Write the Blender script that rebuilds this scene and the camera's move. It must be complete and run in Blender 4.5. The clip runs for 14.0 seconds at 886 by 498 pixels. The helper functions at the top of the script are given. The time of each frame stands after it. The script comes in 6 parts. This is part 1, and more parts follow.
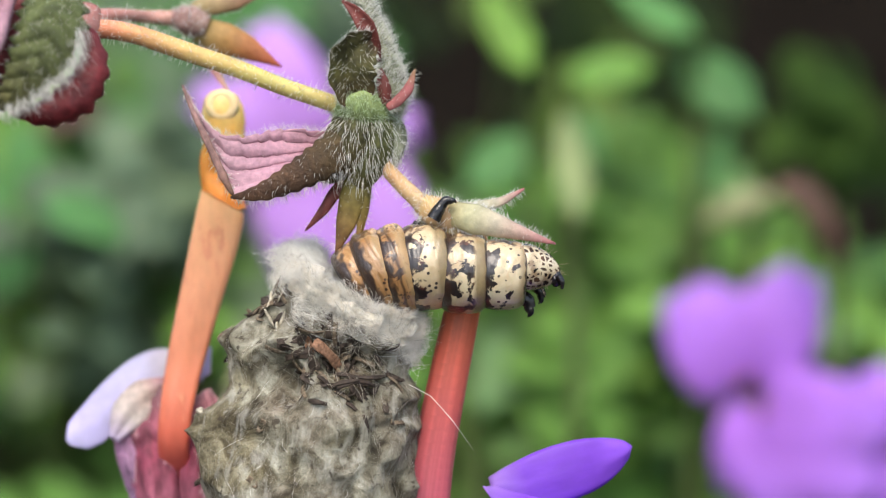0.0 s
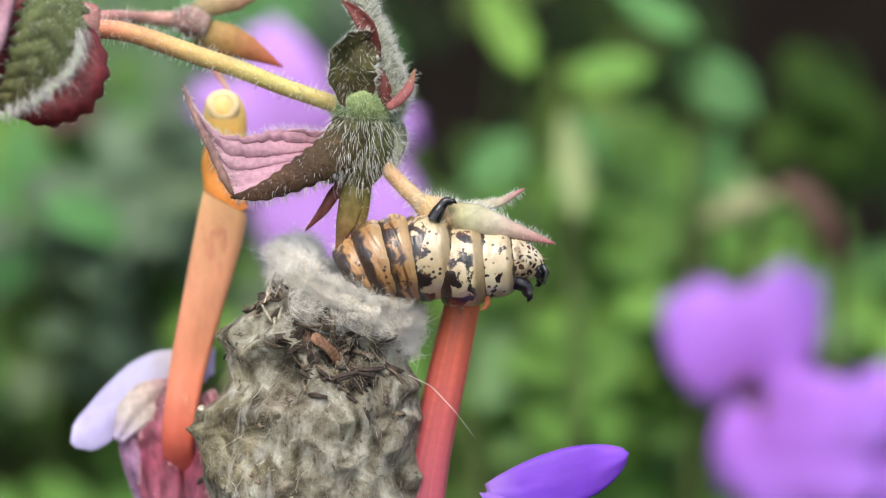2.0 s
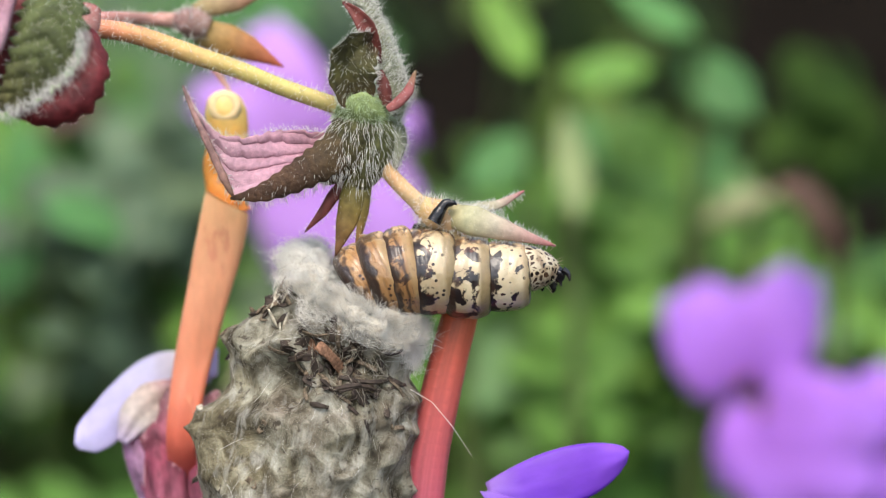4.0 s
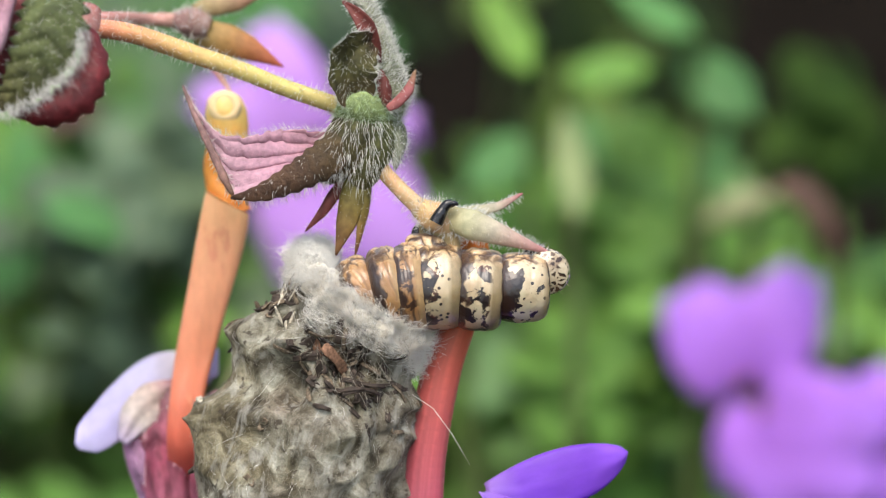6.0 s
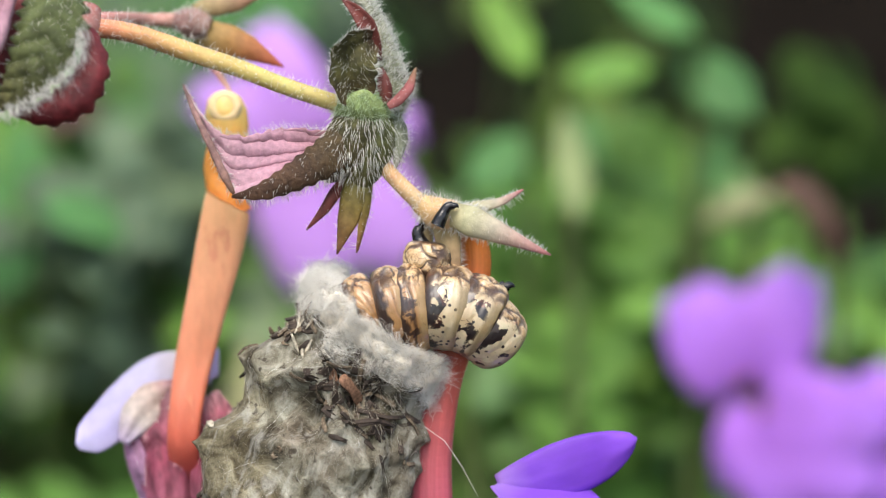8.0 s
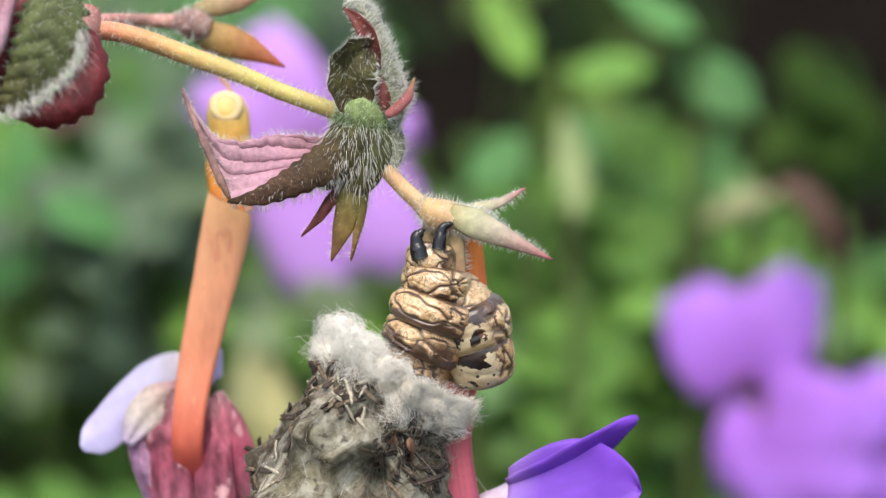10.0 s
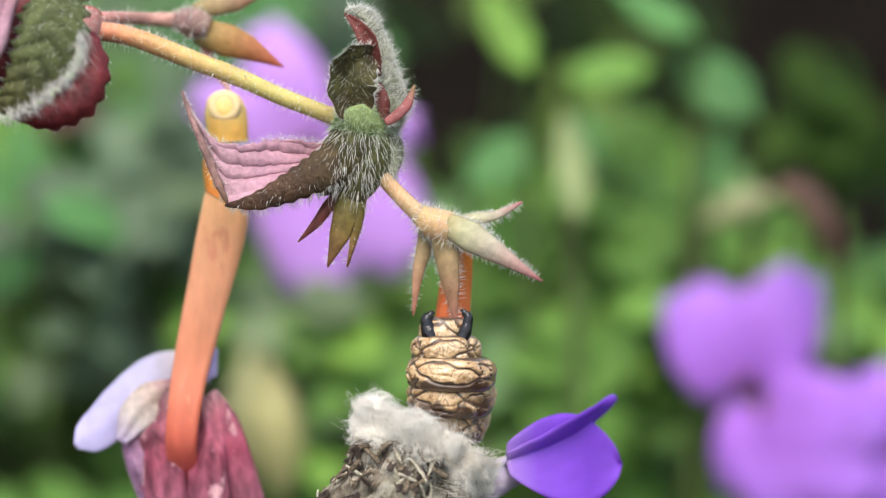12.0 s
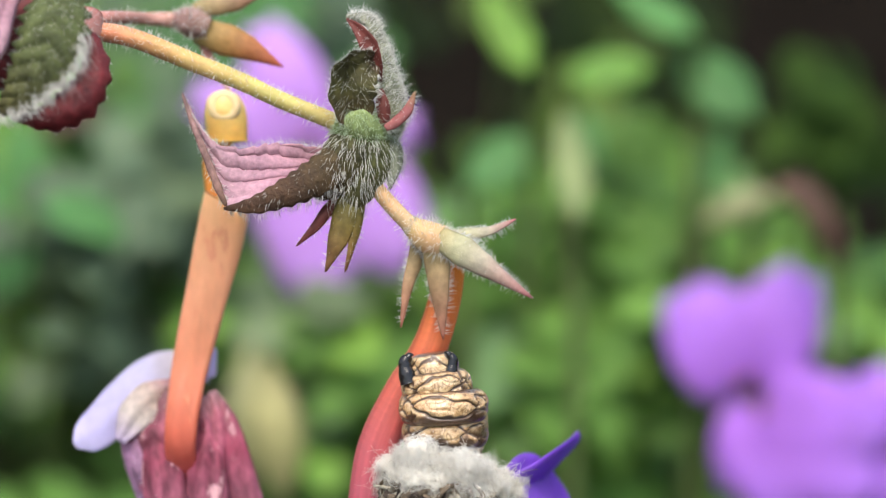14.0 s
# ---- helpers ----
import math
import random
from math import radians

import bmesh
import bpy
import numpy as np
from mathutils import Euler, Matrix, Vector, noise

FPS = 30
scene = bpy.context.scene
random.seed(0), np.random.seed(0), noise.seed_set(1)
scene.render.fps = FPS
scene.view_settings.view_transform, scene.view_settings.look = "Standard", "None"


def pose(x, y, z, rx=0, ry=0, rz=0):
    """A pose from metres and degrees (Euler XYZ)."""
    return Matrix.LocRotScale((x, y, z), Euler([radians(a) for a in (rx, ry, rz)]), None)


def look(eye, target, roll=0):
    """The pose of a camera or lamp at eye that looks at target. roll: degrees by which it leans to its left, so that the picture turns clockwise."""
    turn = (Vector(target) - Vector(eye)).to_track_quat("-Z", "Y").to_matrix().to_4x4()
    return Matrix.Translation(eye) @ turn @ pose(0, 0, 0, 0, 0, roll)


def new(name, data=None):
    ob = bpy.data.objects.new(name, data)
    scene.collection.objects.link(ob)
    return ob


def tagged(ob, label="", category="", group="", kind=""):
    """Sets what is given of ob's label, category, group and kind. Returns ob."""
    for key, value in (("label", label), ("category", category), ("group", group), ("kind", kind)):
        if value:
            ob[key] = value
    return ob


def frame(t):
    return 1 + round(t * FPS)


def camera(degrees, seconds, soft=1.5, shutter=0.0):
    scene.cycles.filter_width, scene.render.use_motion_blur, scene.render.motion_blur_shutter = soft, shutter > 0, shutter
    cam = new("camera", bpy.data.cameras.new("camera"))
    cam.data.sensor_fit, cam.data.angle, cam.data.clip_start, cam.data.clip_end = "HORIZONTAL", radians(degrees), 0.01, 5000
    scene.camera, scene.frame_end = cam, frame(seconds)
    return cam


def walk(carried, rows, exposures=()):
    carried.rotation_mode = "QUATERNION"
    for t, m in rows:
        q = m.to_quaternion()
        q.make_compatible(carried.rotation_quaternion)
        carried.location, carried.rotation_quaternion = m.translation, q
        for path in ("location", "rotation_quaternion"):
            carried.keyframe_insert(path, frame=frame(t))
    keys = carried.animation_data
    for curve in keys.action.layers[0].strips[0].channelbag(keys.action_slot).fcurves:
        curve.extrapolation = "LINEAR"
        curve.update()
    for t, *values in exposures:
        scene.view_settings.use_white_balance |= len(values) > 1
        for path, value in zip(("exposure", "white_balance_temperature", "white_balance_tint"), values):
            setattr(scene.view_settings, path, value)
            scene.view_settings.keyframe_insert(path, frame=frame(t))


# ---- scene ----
# ---------------------------------------------------------------- camera
# The subject is placed to fit the camera's view, on a board tilted with it: x across, y away, z up the view,
# one step (taken as 0.03 mm) per pixel, counted from the view's upper left corner (784, 441 is its middle).
STEP = 3e-5
REACH = 140e-3 / STEP
TILT = 18.0
HEIGHT = 0.060
BOARD = pose(0, 0, HEIGHT, -TILT, 0, 0)
WIDE = 2 * math.degrees(math.atan(784 / REACH))

cam = camera(WIDE, 14.0, soft=1.15)
EYE = BOARD @ Vector((0, -REACH * STEP, 0))
EYE_POSE = look(EYE, BOARD @ Vector((0, 0, 0)))
cam.data.dof.use_dof = True
cam.data.dof.focus_distance = (REACH - 50) * STEP
cam.data.dof.aperture_fstop = cam.data.lens / 5.2
walk(cam, [(0.0, EYE_POSE), (14.0, EYE_POSE)], exposures=[(0.0, 0.78), (14.0, 0.78)])

# ---------------------------------------------------------------- light
world = bpy.data.worlds.new("sky")
scene.world = world
world.use_nodes = True
wt = world.node_tree
sky = wt.nodes.new("ShaderNodeTexSky")
sky.sky_type = "NISHITA"
sky.sun_disc = False
sky.sun_elevation = radians(68)
sky.sun_rotation = radians(196)
sky.air_density = 1.6
sky.dust_density = 4.0
wt.links.new(sky.outputs[0], wt.nodes["Background"].inputs[0])
wt.nodes["Background"].inputs[1].default_value = 0.15
sun = new("sun", bpy.data.lights.new("sun", "SUN"))
sun.data.energy = 1.5
sun.data.angle = radians(40)
sun.data.color = (1.0, 0.95, 0.88)
sun.matrix_world = look((-0.12, -0.42, 1.1), (0, 0, 0.0))


# ---------------------------------------------------------------- building kit
def g(x, y, d=0.0):
    """A place fitted to the camera's view: pixel steps across and down, moved d steps behind the board along the line
    of sight.
    """
    s = (REACH + d) / REACH * STEP
    return Vector(((x - 784) * s, d * STEP, (441 - y) * s))


def curve(points, count):
    """A smooth run of count places through the given ones (vectors or tuples)."""
    pts = [Vector(p) for p in points]
    pts = [pts[0] * 2 - pts[1]] + pts + [pts[-1] * 2 - pts[-2]]
    out = []
    spans = len(pts) - 3
    for i in range(count):
        f = i / (count - 1) * spans
        k = min(int(f), spans - 1)
        f -= k
        a, b, c, d = pts[k:k + 4]
        out.append(0.5 * ((2 * b) + (c - a) * f + (2 * a - 5 * b + 4 * c - d) * f * f
                          + (3 * b - 3 * c + d - a) * f ** 3))
    return out


def ramp1(values, u):
    """The value at u of 0..1 on evenly spaced values."""
    f = max(0.0, min(0.99999, u)) * (len(values) - 1)
    k = int(f)
    return values[k] + (values[k + 1] - values[k]) * (f - k)


def smooth(a, b, x):
    x = max(0.0, min(1.0, (x - a) / (b - a)))
    return x * x * (3 - 2 * x)


class Shape:
    """Gathers the faces of one mesh, with a value from 0 to 1 ('along') on each vertex."""

    def __init__(self):
        self.v, self.f, self.a = [], [], []

    def grid(self, rows, closed=False, along=None):
        base, n = len(self.v), len(rows[0])
        for i, row in enumerate(rows):
            self.v += row
            self.a += along[i] if along else [i / max(1, len(rows) - 1)] * n
        for i in range(len(rows) - 1):
            for j in range(n if closed else n - 1):
                k = (j + 1) % n
                q = (base + i * n + j, base + i * n + k, base + (i + 1) * n + k, base + (i + 1) * n + j)
                self.f.append(q[::-1] if closed else q)
        return base

    def tube(self, points, radii, n=14, count=0, flat=1.0, lump=0.0, seed=0.0):
        """A round run through points; radii in grid steps; flat squeezes it along the view."""
        pts = curve(points, count or max(4, 6 * len(points)))
        rows = []
        up = Vector((0, -1, 0))
        for i, p in enumerate(pts):
            t = (pts[min(i + 1, len(pts) - 1)] - pts[max(i - 1, 0)]).normalized()
            up = (up - t * up.dot(t)).normalized()
            side = t.cross(up)
            r = ramp1(radii, i / (len(pts) - 1)) * STEP
            row = []
            for j in range(n):
                a = 2 * math.pi * j / n
                q = p + (side * math.cos(a) + up * math.sin(a) * flat) * r
                if lump:
                    q += (q - p) * lump * noise.noise(q / (40 * STEP) + Vector((seed, 0, 0)))
                row.append(q)
            rows.append(row)
        base = self.grid(rows, True)
        self.f.append(tuple(range(base + n - 1, base - 1, -1)))
        last = base + (len(rows) - 1) * n
        self.f.append(tuple(range(last, last + n)))
        return pts

    def sheet(self, fn, nu, nv, thick):
        """A leaf or petal with two faces, thick grid steps apart; fn(u, v) gives its places."""
        P = [[fn(i / nu, j / nv) for j in range(nv + 1)] for i in range(nu + 1)]
        top, under = [], []
        for i in range(nu + 1):
            a, b = [], []
            for j in range(nv + 1):
                du = P[min(i + 1, nu)][j] - P[max(i - 1, 0)][j]
                dv = P[i][min(j + 1, nv)] - P[i][max(j - 1, 0)]
                nm = du.cross(dv)
                nm = nm.normalized() if nm.length > 1e-14 else Vector((0, -1, 0))
                rim = 0.35 if i in (0, nu) or j in (0, nv) else 1.0
                a.append(P[i][j] + nm * thick * STEP * 0.5 * rim)
                b.append(P[i][j] - nm * thick * STEP * 0.5 * rim)
            top.append(a)
            under.append(b)
        b0 = self.grid(top)
        b1 = len(self.v)
        self.grid(under)
        n = nv + 1
        for k in range(len(self.f) - nu * nv, len(self.f)):
            self.f[k] = self.f[k][::-1]
        ring = ([(0, j) for j in range(nv)] + [(i, nv) for i in range(nu)]
                + [(nu, j) for j in range(nv, 0, -1)] + [(i, 0) for i in range(nu, 0, -1)])
        for k, (i, j) in enumerate(ring):
            i2, j2 = ring[(k + 1) % len(ring)]
            self.f.append((b0 + i * n + j, b1 + i * n + j, b1 + i2 * n + j2, b0 + i2 * n + j2))
        return P

    def blob(self, centre, size, n=24, m=16, lump=0.0, grain=40.0, turn=None, seed=0.0):
        """A rounded body; size: three half widths in grid steps."""
        rows = []
        for i in range(m + 1):
            th = math.pi * (0.02 + 0.96 * i / m)
            row = []
            for j in range(n):
                ph = 2 * math.pi * j / n
                q = Vector((math.sin(th) * math.cos(ph), math.sin(th) * math.sin(ph), math.cos(th)))
                w = Vector((q.x * size[0], q.y * size[1], q.z * size[2]))
                if lump:
                    w *= 1 + lump * noise.noise(w / grain + Vector((seed, seed, 0)))
                if turn:
                    w = turn @ w
                row.append(centre + w * STEP)
            rows.append(row)
        base = self.grid(rows, True)
        self.f.append(tuple(range(base, base + n)))
        last = base + m * n
        self.f.append(tuple(range(last + n - 1, last - 1, -1)))

    def hair(self, p, way, length, r=0.7, bend=None):
        """One tapered hair, lengths in grid steps."""
        way = way.normalized()
        side = way.orthogonal().normalized()
        side2 = way.cross(side)
        bend = bend or Vector((0, 0, 0))
        base = len(self.v)
        for k, w in ((0.0, 1.0), (0.5, 0.75)):
            c = p + (way * k + bend * k * k) * length * STEP
            for j in range(3):
                a = 2.0944 * j
                self.v.append(c + (side * math.cos(a) + side2 * math.sin(a)) * r * w * STEP)
                self.a.append(k)
        self.v.append(p + (way + bend) * length * STEP)
        self.a.append(1.0)
        for j in range(3):
            k = (j + 1) % 3
            self.f.append((base + j, base + k, base + 3 + k, base + 3 + j))
            self.f.append((base + 3 + j, base + 3 + k, base + 6))

    def strand(self, pts, r=0.7):
        """One thin fibre through the given places."""
        base = len(self.v)
        n = len(pts)
        for i, c in enumerate(pts):
            t = (pts[min(i + 1, n - 1)] - pts[max(i - 1, 0)]).normalized()
            s1 = t.orthogonal().normalized()
            s2 = t.cross(s1)
            w = r * (1.0 if i < n - 1 else 0.4)
            for j in range(3):
                a = 2.0944 * j
                self.v.append(c + (s1 * math.cos(a) + s2 * math.sin(a)) * w * STEP)
                self.a.append(i / (n - 1))
        for i in range(n - 1):
            for j in range(3):
                k = (j + 1) % 3
                self.f.append((base + 3 * i + j, base + 3 * i + k, base + 3 * i + 3 + k, base + 3 * i + 3 + j))

    def mesh(self, name, material):
        me = bpy.data.meshes.new(name)
        me.from_pydata([tuple(p) for p in self.v], [], self.f)
        me.update()
        at = me.attributes.new("along", "FLOAT", "POINT")
        at.data.foreach_set("value", self.a)
        me.polygons.foreach_set("use_smooth", [True] * len(me.polygons))
        me.materials.append(material)
        return me


def part(name, shape, material, parent, label="", kind=""):
    """One mesh object under its thing or part."""
    ob = new(name, shape.mesh(name, material))
    ob.parent = parent
    return tagged(ob, label, kind=kind)


def thing(name, label, category, group="", kind="", place=None):
    """An Empty that carries the parts of one thing; its own space is the board's unless placed."""
    ob = new(name)
    ob.empty_display_size = 0.003
    ob.matrix_basis = place or BOARD
    return tagged(ob, label, category, group, kind)


def fuzz(shape, source, count, length, r, seed, keep=None, lift=1.0, spread=0.5, droop=0.0, comb=(0, 0, 0)):
    """Hairs standing on the faces of another shape."""
    rnd = random.Random(seed)
    comb = Vector(comb)
    faces = [f for f in source.f if len(f) in (3, 4)]
    areas = []
    for f in faces:
        a, b, c = (source.v[k] for k in f[:3])
        areas.append(((b - a).cross(c - a)).length + 1e-16)
    made = 0
    for f in rnd.choices(faces, areas, k=count):
        q = [source.v[k] for k in f]
        u, v = rnd.random(), rnd.random()
        p = q[0].lerp(q[1], u).lerp((q[3] if len(q) > 3 else q[2]).lerp(q[2], u), v)
        nm = (q[1] - q[0]).cross(q[2] - q[0])
        if nm.length < 1e-16:
            continue
        nm.normalize()
        if keep and not keep(p, nm):
            continue
        way = nm * lift + comb + Vector((rnd.gauss(0, spread), rnd.gauss(0, spread), rnd.gauss(0, spread)))
        bend = Vector((rnd.gauss(0, 0.18), rnd.gauss(0, 0.18), rnd.gauss(0, 0.18) - droop))
        shape.hair(p, way, length * rnd.uniform(0.45, 1.25), r * rnd.uniform(0.7, 1.2), bend)
        made += 1
    return made


# ---------------------------------------------------------------- materials
def nodes_of(name):
    mat = bpy.data.materials.new(name)
    mat.use_nodes = True
    return mat, mat.node_tree, mat.node_tree.nodes["Principled BSDF"]


def node(tree, kind, **values):
    n = tree.nodes.new(kind)
    for key, value in values.items():
        n.inputs[key].default_value = value
    return n


def ramp_node(tree, source, stops):
    n = tree.nodes.new("ShaderNodeValToRGB")
    el = n.color_ramp.elements
    while len(el) < len(stops):
        el.new(0.5)
    for e, (p, c) in zip(el, stops):
        e.position = p
        e.color = (*c, 1)
    tree.links.new(source, n.inputs[0])
    return n.outputs[0]


def mixed(tree, fac, a, b, blend="MIX"):
    n = tree.nodes.new("ShaderNodeMix")
    n.data_type = "RGBA"
    n.blend_type = blend
    for key, value in ((0, fac), (6, a), (7, b)):
        if isinstance(value, (int, float)):
            n.inputs[key].default_value = value
        elif isinstance(value, tuple):
            n.inputs[key].default_value = (*value, 1)
        else:
            tree.links.new(value, n.inputs[key])
    return n.outputs[2]


def coords(tree, scale=(1, 1, 1)):
    """Object coordinates in grid steps."""
    tc = tree.nodes.new("ShaderNodeTexCoord")
    mp = tree.nodes.new("ShaderNodeMapping")
    mp.inputs["Scale"].default_value = [k / STEP for k in scale]
    tree.links.new(tc.outputs["Object"], mp.inputs[0])
    return mp.outputs[0]


def noise_node(tree, vec, size, detail=4.0, rough=0.55, warp=0.0):
    n = node(tree, "ShaderNodeTexNoise", Scale=1.0 / size, Detail=detail, Roughness=rough, Distortion=warp)
    tree.links.new(vec, n.inputs["Vector"])
    return n.outputs["Fac"]


def along_of(tree):
    n = tree.nodes.new("ShaderNodeAttribute")
    n.attribute_name = "along"
    return n.outputs["Fac"]


def bumped(tree, bsdf, height, depth, strength=1.0):
    b = node(tree, "ShaderNodeBump", Strength=strength, Distance=depth * STEP)
    tree.links.new(height, b.inputs["Height"])
    tree.links.new(b.outputs[0], bsdf.inputs["Normal"])


def tissue(name, stops, rough=0.5, grain=18.0, mottle=0.25, depth=2.0, sss=0.0, spots=None, stretch=(1, 1, 1), sheen=0.0, thin=0.0):
    """Living plant skin: colours run along the part, mottled at two scales, with a fine relief."""
    mat, t, b = nodes_of(name)
    vec = coords(t, stretch)
    col = ramp_node(t, along_of(t), stops)
    big = noise_node(t, vec, grain * 4, 3)
    small = noise_node(t, vec, grain, 5, 0.6)
    dark = ramp_node(t, big, [(0.3, (1 - mottle * 1.4,) * 3), (0.7, (1 + mottle * 0.2,) * 3)])
    col = mixed(t, 1.0, col, dark, "MULTIPLY")
    fine = ramp_node(t, small, [(0.3, (1 - mottle,) * 3), (0.65, (1.0,) * 3)])
    col = mixed(t, 1.0, col, fine, "MULTIPLY")
    if spots:
        sp = noise_node(t, vec, spots[1], 6, 0.6)
        fac = ramp_node(t, sp, [(spots[2], (0, 0, 0)), (spots[2] + 0.08, (1, 1, 1))])
        col = mixed(t, fac, col, spots[0])
    t.links.new(col, b.inputs["Base Color"])
    b.inputs["Roughness"].default_value = rough
    b.inputs["Specular IOR Level"].default_value = 0.28
    if sss:
        b.inputs["Subsurface Weight"].default_value = sss
        b.inputs["Subsurface Radius"].default_value = (1.0, 0.5, 0.4)
        b.inputs["Subsurface Scale"].default_value = 12 * STEP
    if sheen:
        b.inputs["Sheen Weight"].default_value = sheen
    if thin:
        tr = t.nodes.new("ShaderNodeBsdfTranslucent")
        mx = t.nodes.new("ShaderNodeMixShader")
        mx.inputs[0].default_value = thin
        t.links.new(col, tr.inputs[0])
        t.links.new(b.outputs[0], mx.inputs[1])
        t.links.new(tr.outputs[0], mx.inputs[2])
        t.links.new(mx.outputs[0], t.nodes["Material Output"].inputs[0])
    bumped(t, b, small, depth)
    return mat


def plain(name, colour, rough=0.6, grain=10.0, vary=0.2, shine=0.5):
    mat, t, b = nodes_of(name)
    vec = coords(t)
    small = noise_node(t, vec, grain, 4)
    col = ramp_node(t, small, [(0.3, tuple(c * (1 - vary) for c in colour)), (0.7, tuple(min(1, c * (1 + vary)) for c in colour))])
    t.links.new(col, b.inputs["Base Color"])
    b.inputs["Roughness"].default_value = rough
    b.inputs["Specular IOR Level"].default_value = shine
    bumped(t, b, small, grain * 0.12)
    return mat


def down_hair(name, colour):
    """Pale, half clear plant hair."""
    mat, t, b = nodes_of(name)
    b.inputs["Base Color"].default_value = (*colour, 1)
    b.inputs["Roughness"].default_value = 0.45
    tr = t.nodes.new("ShaderNodeBsdfTranslucent")
    tr.inputs[0].default_value = (*colour, 1)
    mx = t.nodes.new("ShaderNodeMixShader")
    mx.inputs[0].default_value = 0.4
    t.links.new(b.outputs[0], mx.inputs[1])
    t.links.new(tr.outputs[0], mx.inputs[2])
    t.links.new(mx.outputs[0], t.nodes["Material Output"].inputs[0])
    return mat


HAIR_WHITE = down_hair("white_hair", (0.90, 0.89, 0.84))
HAIR_BUFF = down_hair("buff_hair", (0.66, 0.52, 0.38))
WOOL = plain("wool_fibre", (0.97, 0.94, 0.87), 0.9, 30, 0.03, 0.1)
WOOL_GREY = plain("grey_fibre", (0.36, 0.33, 0.27), 0.9, 30, 0.2, 0.1)


# ---------------------------------------------------------------- plants in the foreground
PEDICEL = tissue("pedicel_skin", [(0.0, (0.66, 0.22, 0.13)), (0.35, (0.70, 0.28, 0.15)), (0.55, (0.68, 0.44, 0.17)), (0.8, (0.60, 0.52, 0.17)), (1.0, (0.54, 0.44, 0.17))],
                 rough=0.45, grain=10, mottle=0.12, depth=1.2, sss=0.25)
PEDICEL_PINK = tissue("pink_pedicel_skin", [(0.0, (0.5, 0.22, 0.2)), (1.0, (0.55, 0.32, 0.26))], grain=10, mottle=0.18, sss=0.2)
PEDICEL_BUFF = tissue("buff_pedicel_skin", [(0.0, (0.62, 0.44, 0.20)), (0.5, (0.66, 0.42, 0.22)), (1.0, (0.58, 0.44, 0.26))],
                      rough=0.45, grain=9, mottle=0.14, depth=1.2, sss=0.25)
NODE_GREEN = tissue("downy_green", [(0.0, (0.38, 0.48, 0.20)), (0.5, (0.27, 0.36, 0.13)), (1.0, (0.20, 0.20, 0.07))], rough=0.7, grain=11, mottle=0.35, depth=5)
BRACT_DARK = tissue("dark_bract", [(0.0, (0.12, 0.135, 0.04)), (0.5, (0.11, 0.085, 0.032)), (1.0, (0.13, 0.07, 0.035))], rough=0.6, grain=9, mottle=0.45, depth=4, thin=0.15)
BRACT_BROWN = tissue("brown_leaf_margin", [(0.0, (0.12, 0.085, 0.035)), (0.4, (0.10, 0.055, 0.03)), (1.0, (0.12, 0.06, 0.035))], rough=0.6, grain=10, mottle=0.4, depth=6, thin=0.1)
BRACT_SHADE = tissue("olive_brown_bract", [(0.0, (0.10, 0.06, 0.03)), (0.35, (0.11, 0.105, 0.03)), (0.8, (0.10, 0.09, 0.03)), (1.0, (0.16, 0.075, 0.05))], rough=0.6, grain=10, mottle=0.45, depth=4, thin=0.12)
BRACT_RED = tissue("red_bract", [(0.0, (0.17, 0.05, 0.04)), (1.0, (0.24, 0.06, 0.05))], rough=0.5, grain=14, mottle=0.35, depth=3, thin=0.2)
BRACT_ROSE = tissue("rose_bract", [(0.0, (0.42, 0.15, 0.14)), (0.7, (0.40, 0.13, 0.13)), (1.0, (0.40, 0.26, 0.14))], rough=0.55, grain=12, mottle=0.3, depth=3, thin=0.2)
BRACT_OLIVE = tissue("olive_sepal", [(0.0, (0.22, 0.22, 0.06)), (0.5, (0.30, 0.22, 0.06)), (1.0, (0.26, 0.11, 0.05))], rough=0.5, grain=14, mottle=0.35, depth=3, thin=0.25)
BRACT_GREEN = tissue("green_bract", [(0.0, (0.38, 0.42, 0.26)), (1.0, (0.54, 0.55, 0.42))], rough=0.7, grain=10, mottle=0.45, depth=5, thin=0.2)
BRACT_OLIVE_DARK = tissue("dark_olive", [(0.0, (0.13, 0.15, 0.045)), (1.0, (0.11, 0.095, 0.032))], rough=0.65, grain=12, mottle=0.45, depth=5)
LEAF_PINK = tissue("pink_leaf_back", [(0.0, (0.44, 0.22, 0.25)), (0.4, (0.64, 0.36, 0.45)), (0.85, (0.66, 0.42, 0.48)), (1.0, (0.50, 0.31, 0.28))],
                   rough=0.65, grain=9, mottle=0.22, depth=2.5, thin=0.25)
SEPAL_PALE = tissue("pale_sepal", [(0.0, (0.55, 0.46, 0.22)), (0.25, (0.64, 0.62, 0.38)), (0.6, (0.66, 0.58, 0.44)), (0.85, (0.60, 0.36, 0.32)), (1.0, (0.50, 0.16, 0.18))],
                    rough=0.5, grain=14, mottle=0.18, depth=2.5, thin=0.25)
SEPAL_BUFF = tissue("buff_sepal", [(0.0, (0.52, 0.42, 0.20)), (0.55, (0.54, 0.36, 0.20)), (1.0, (0.50, 0.19, 0.14))], rough=0.5, grain=14, mottle=0.22, depth=2.5, thin=0.25)
SEPAL_ORANGE = tissue("orange_sepal", [(0.0, (0.46, 0.36, 0.14)), (0.4, (0.55, 0.30, 0.10)), (1.0, (0.60, 0.14, 0.08))], rough=0.5, grain=16, mottle=0.2, thin=0.25)
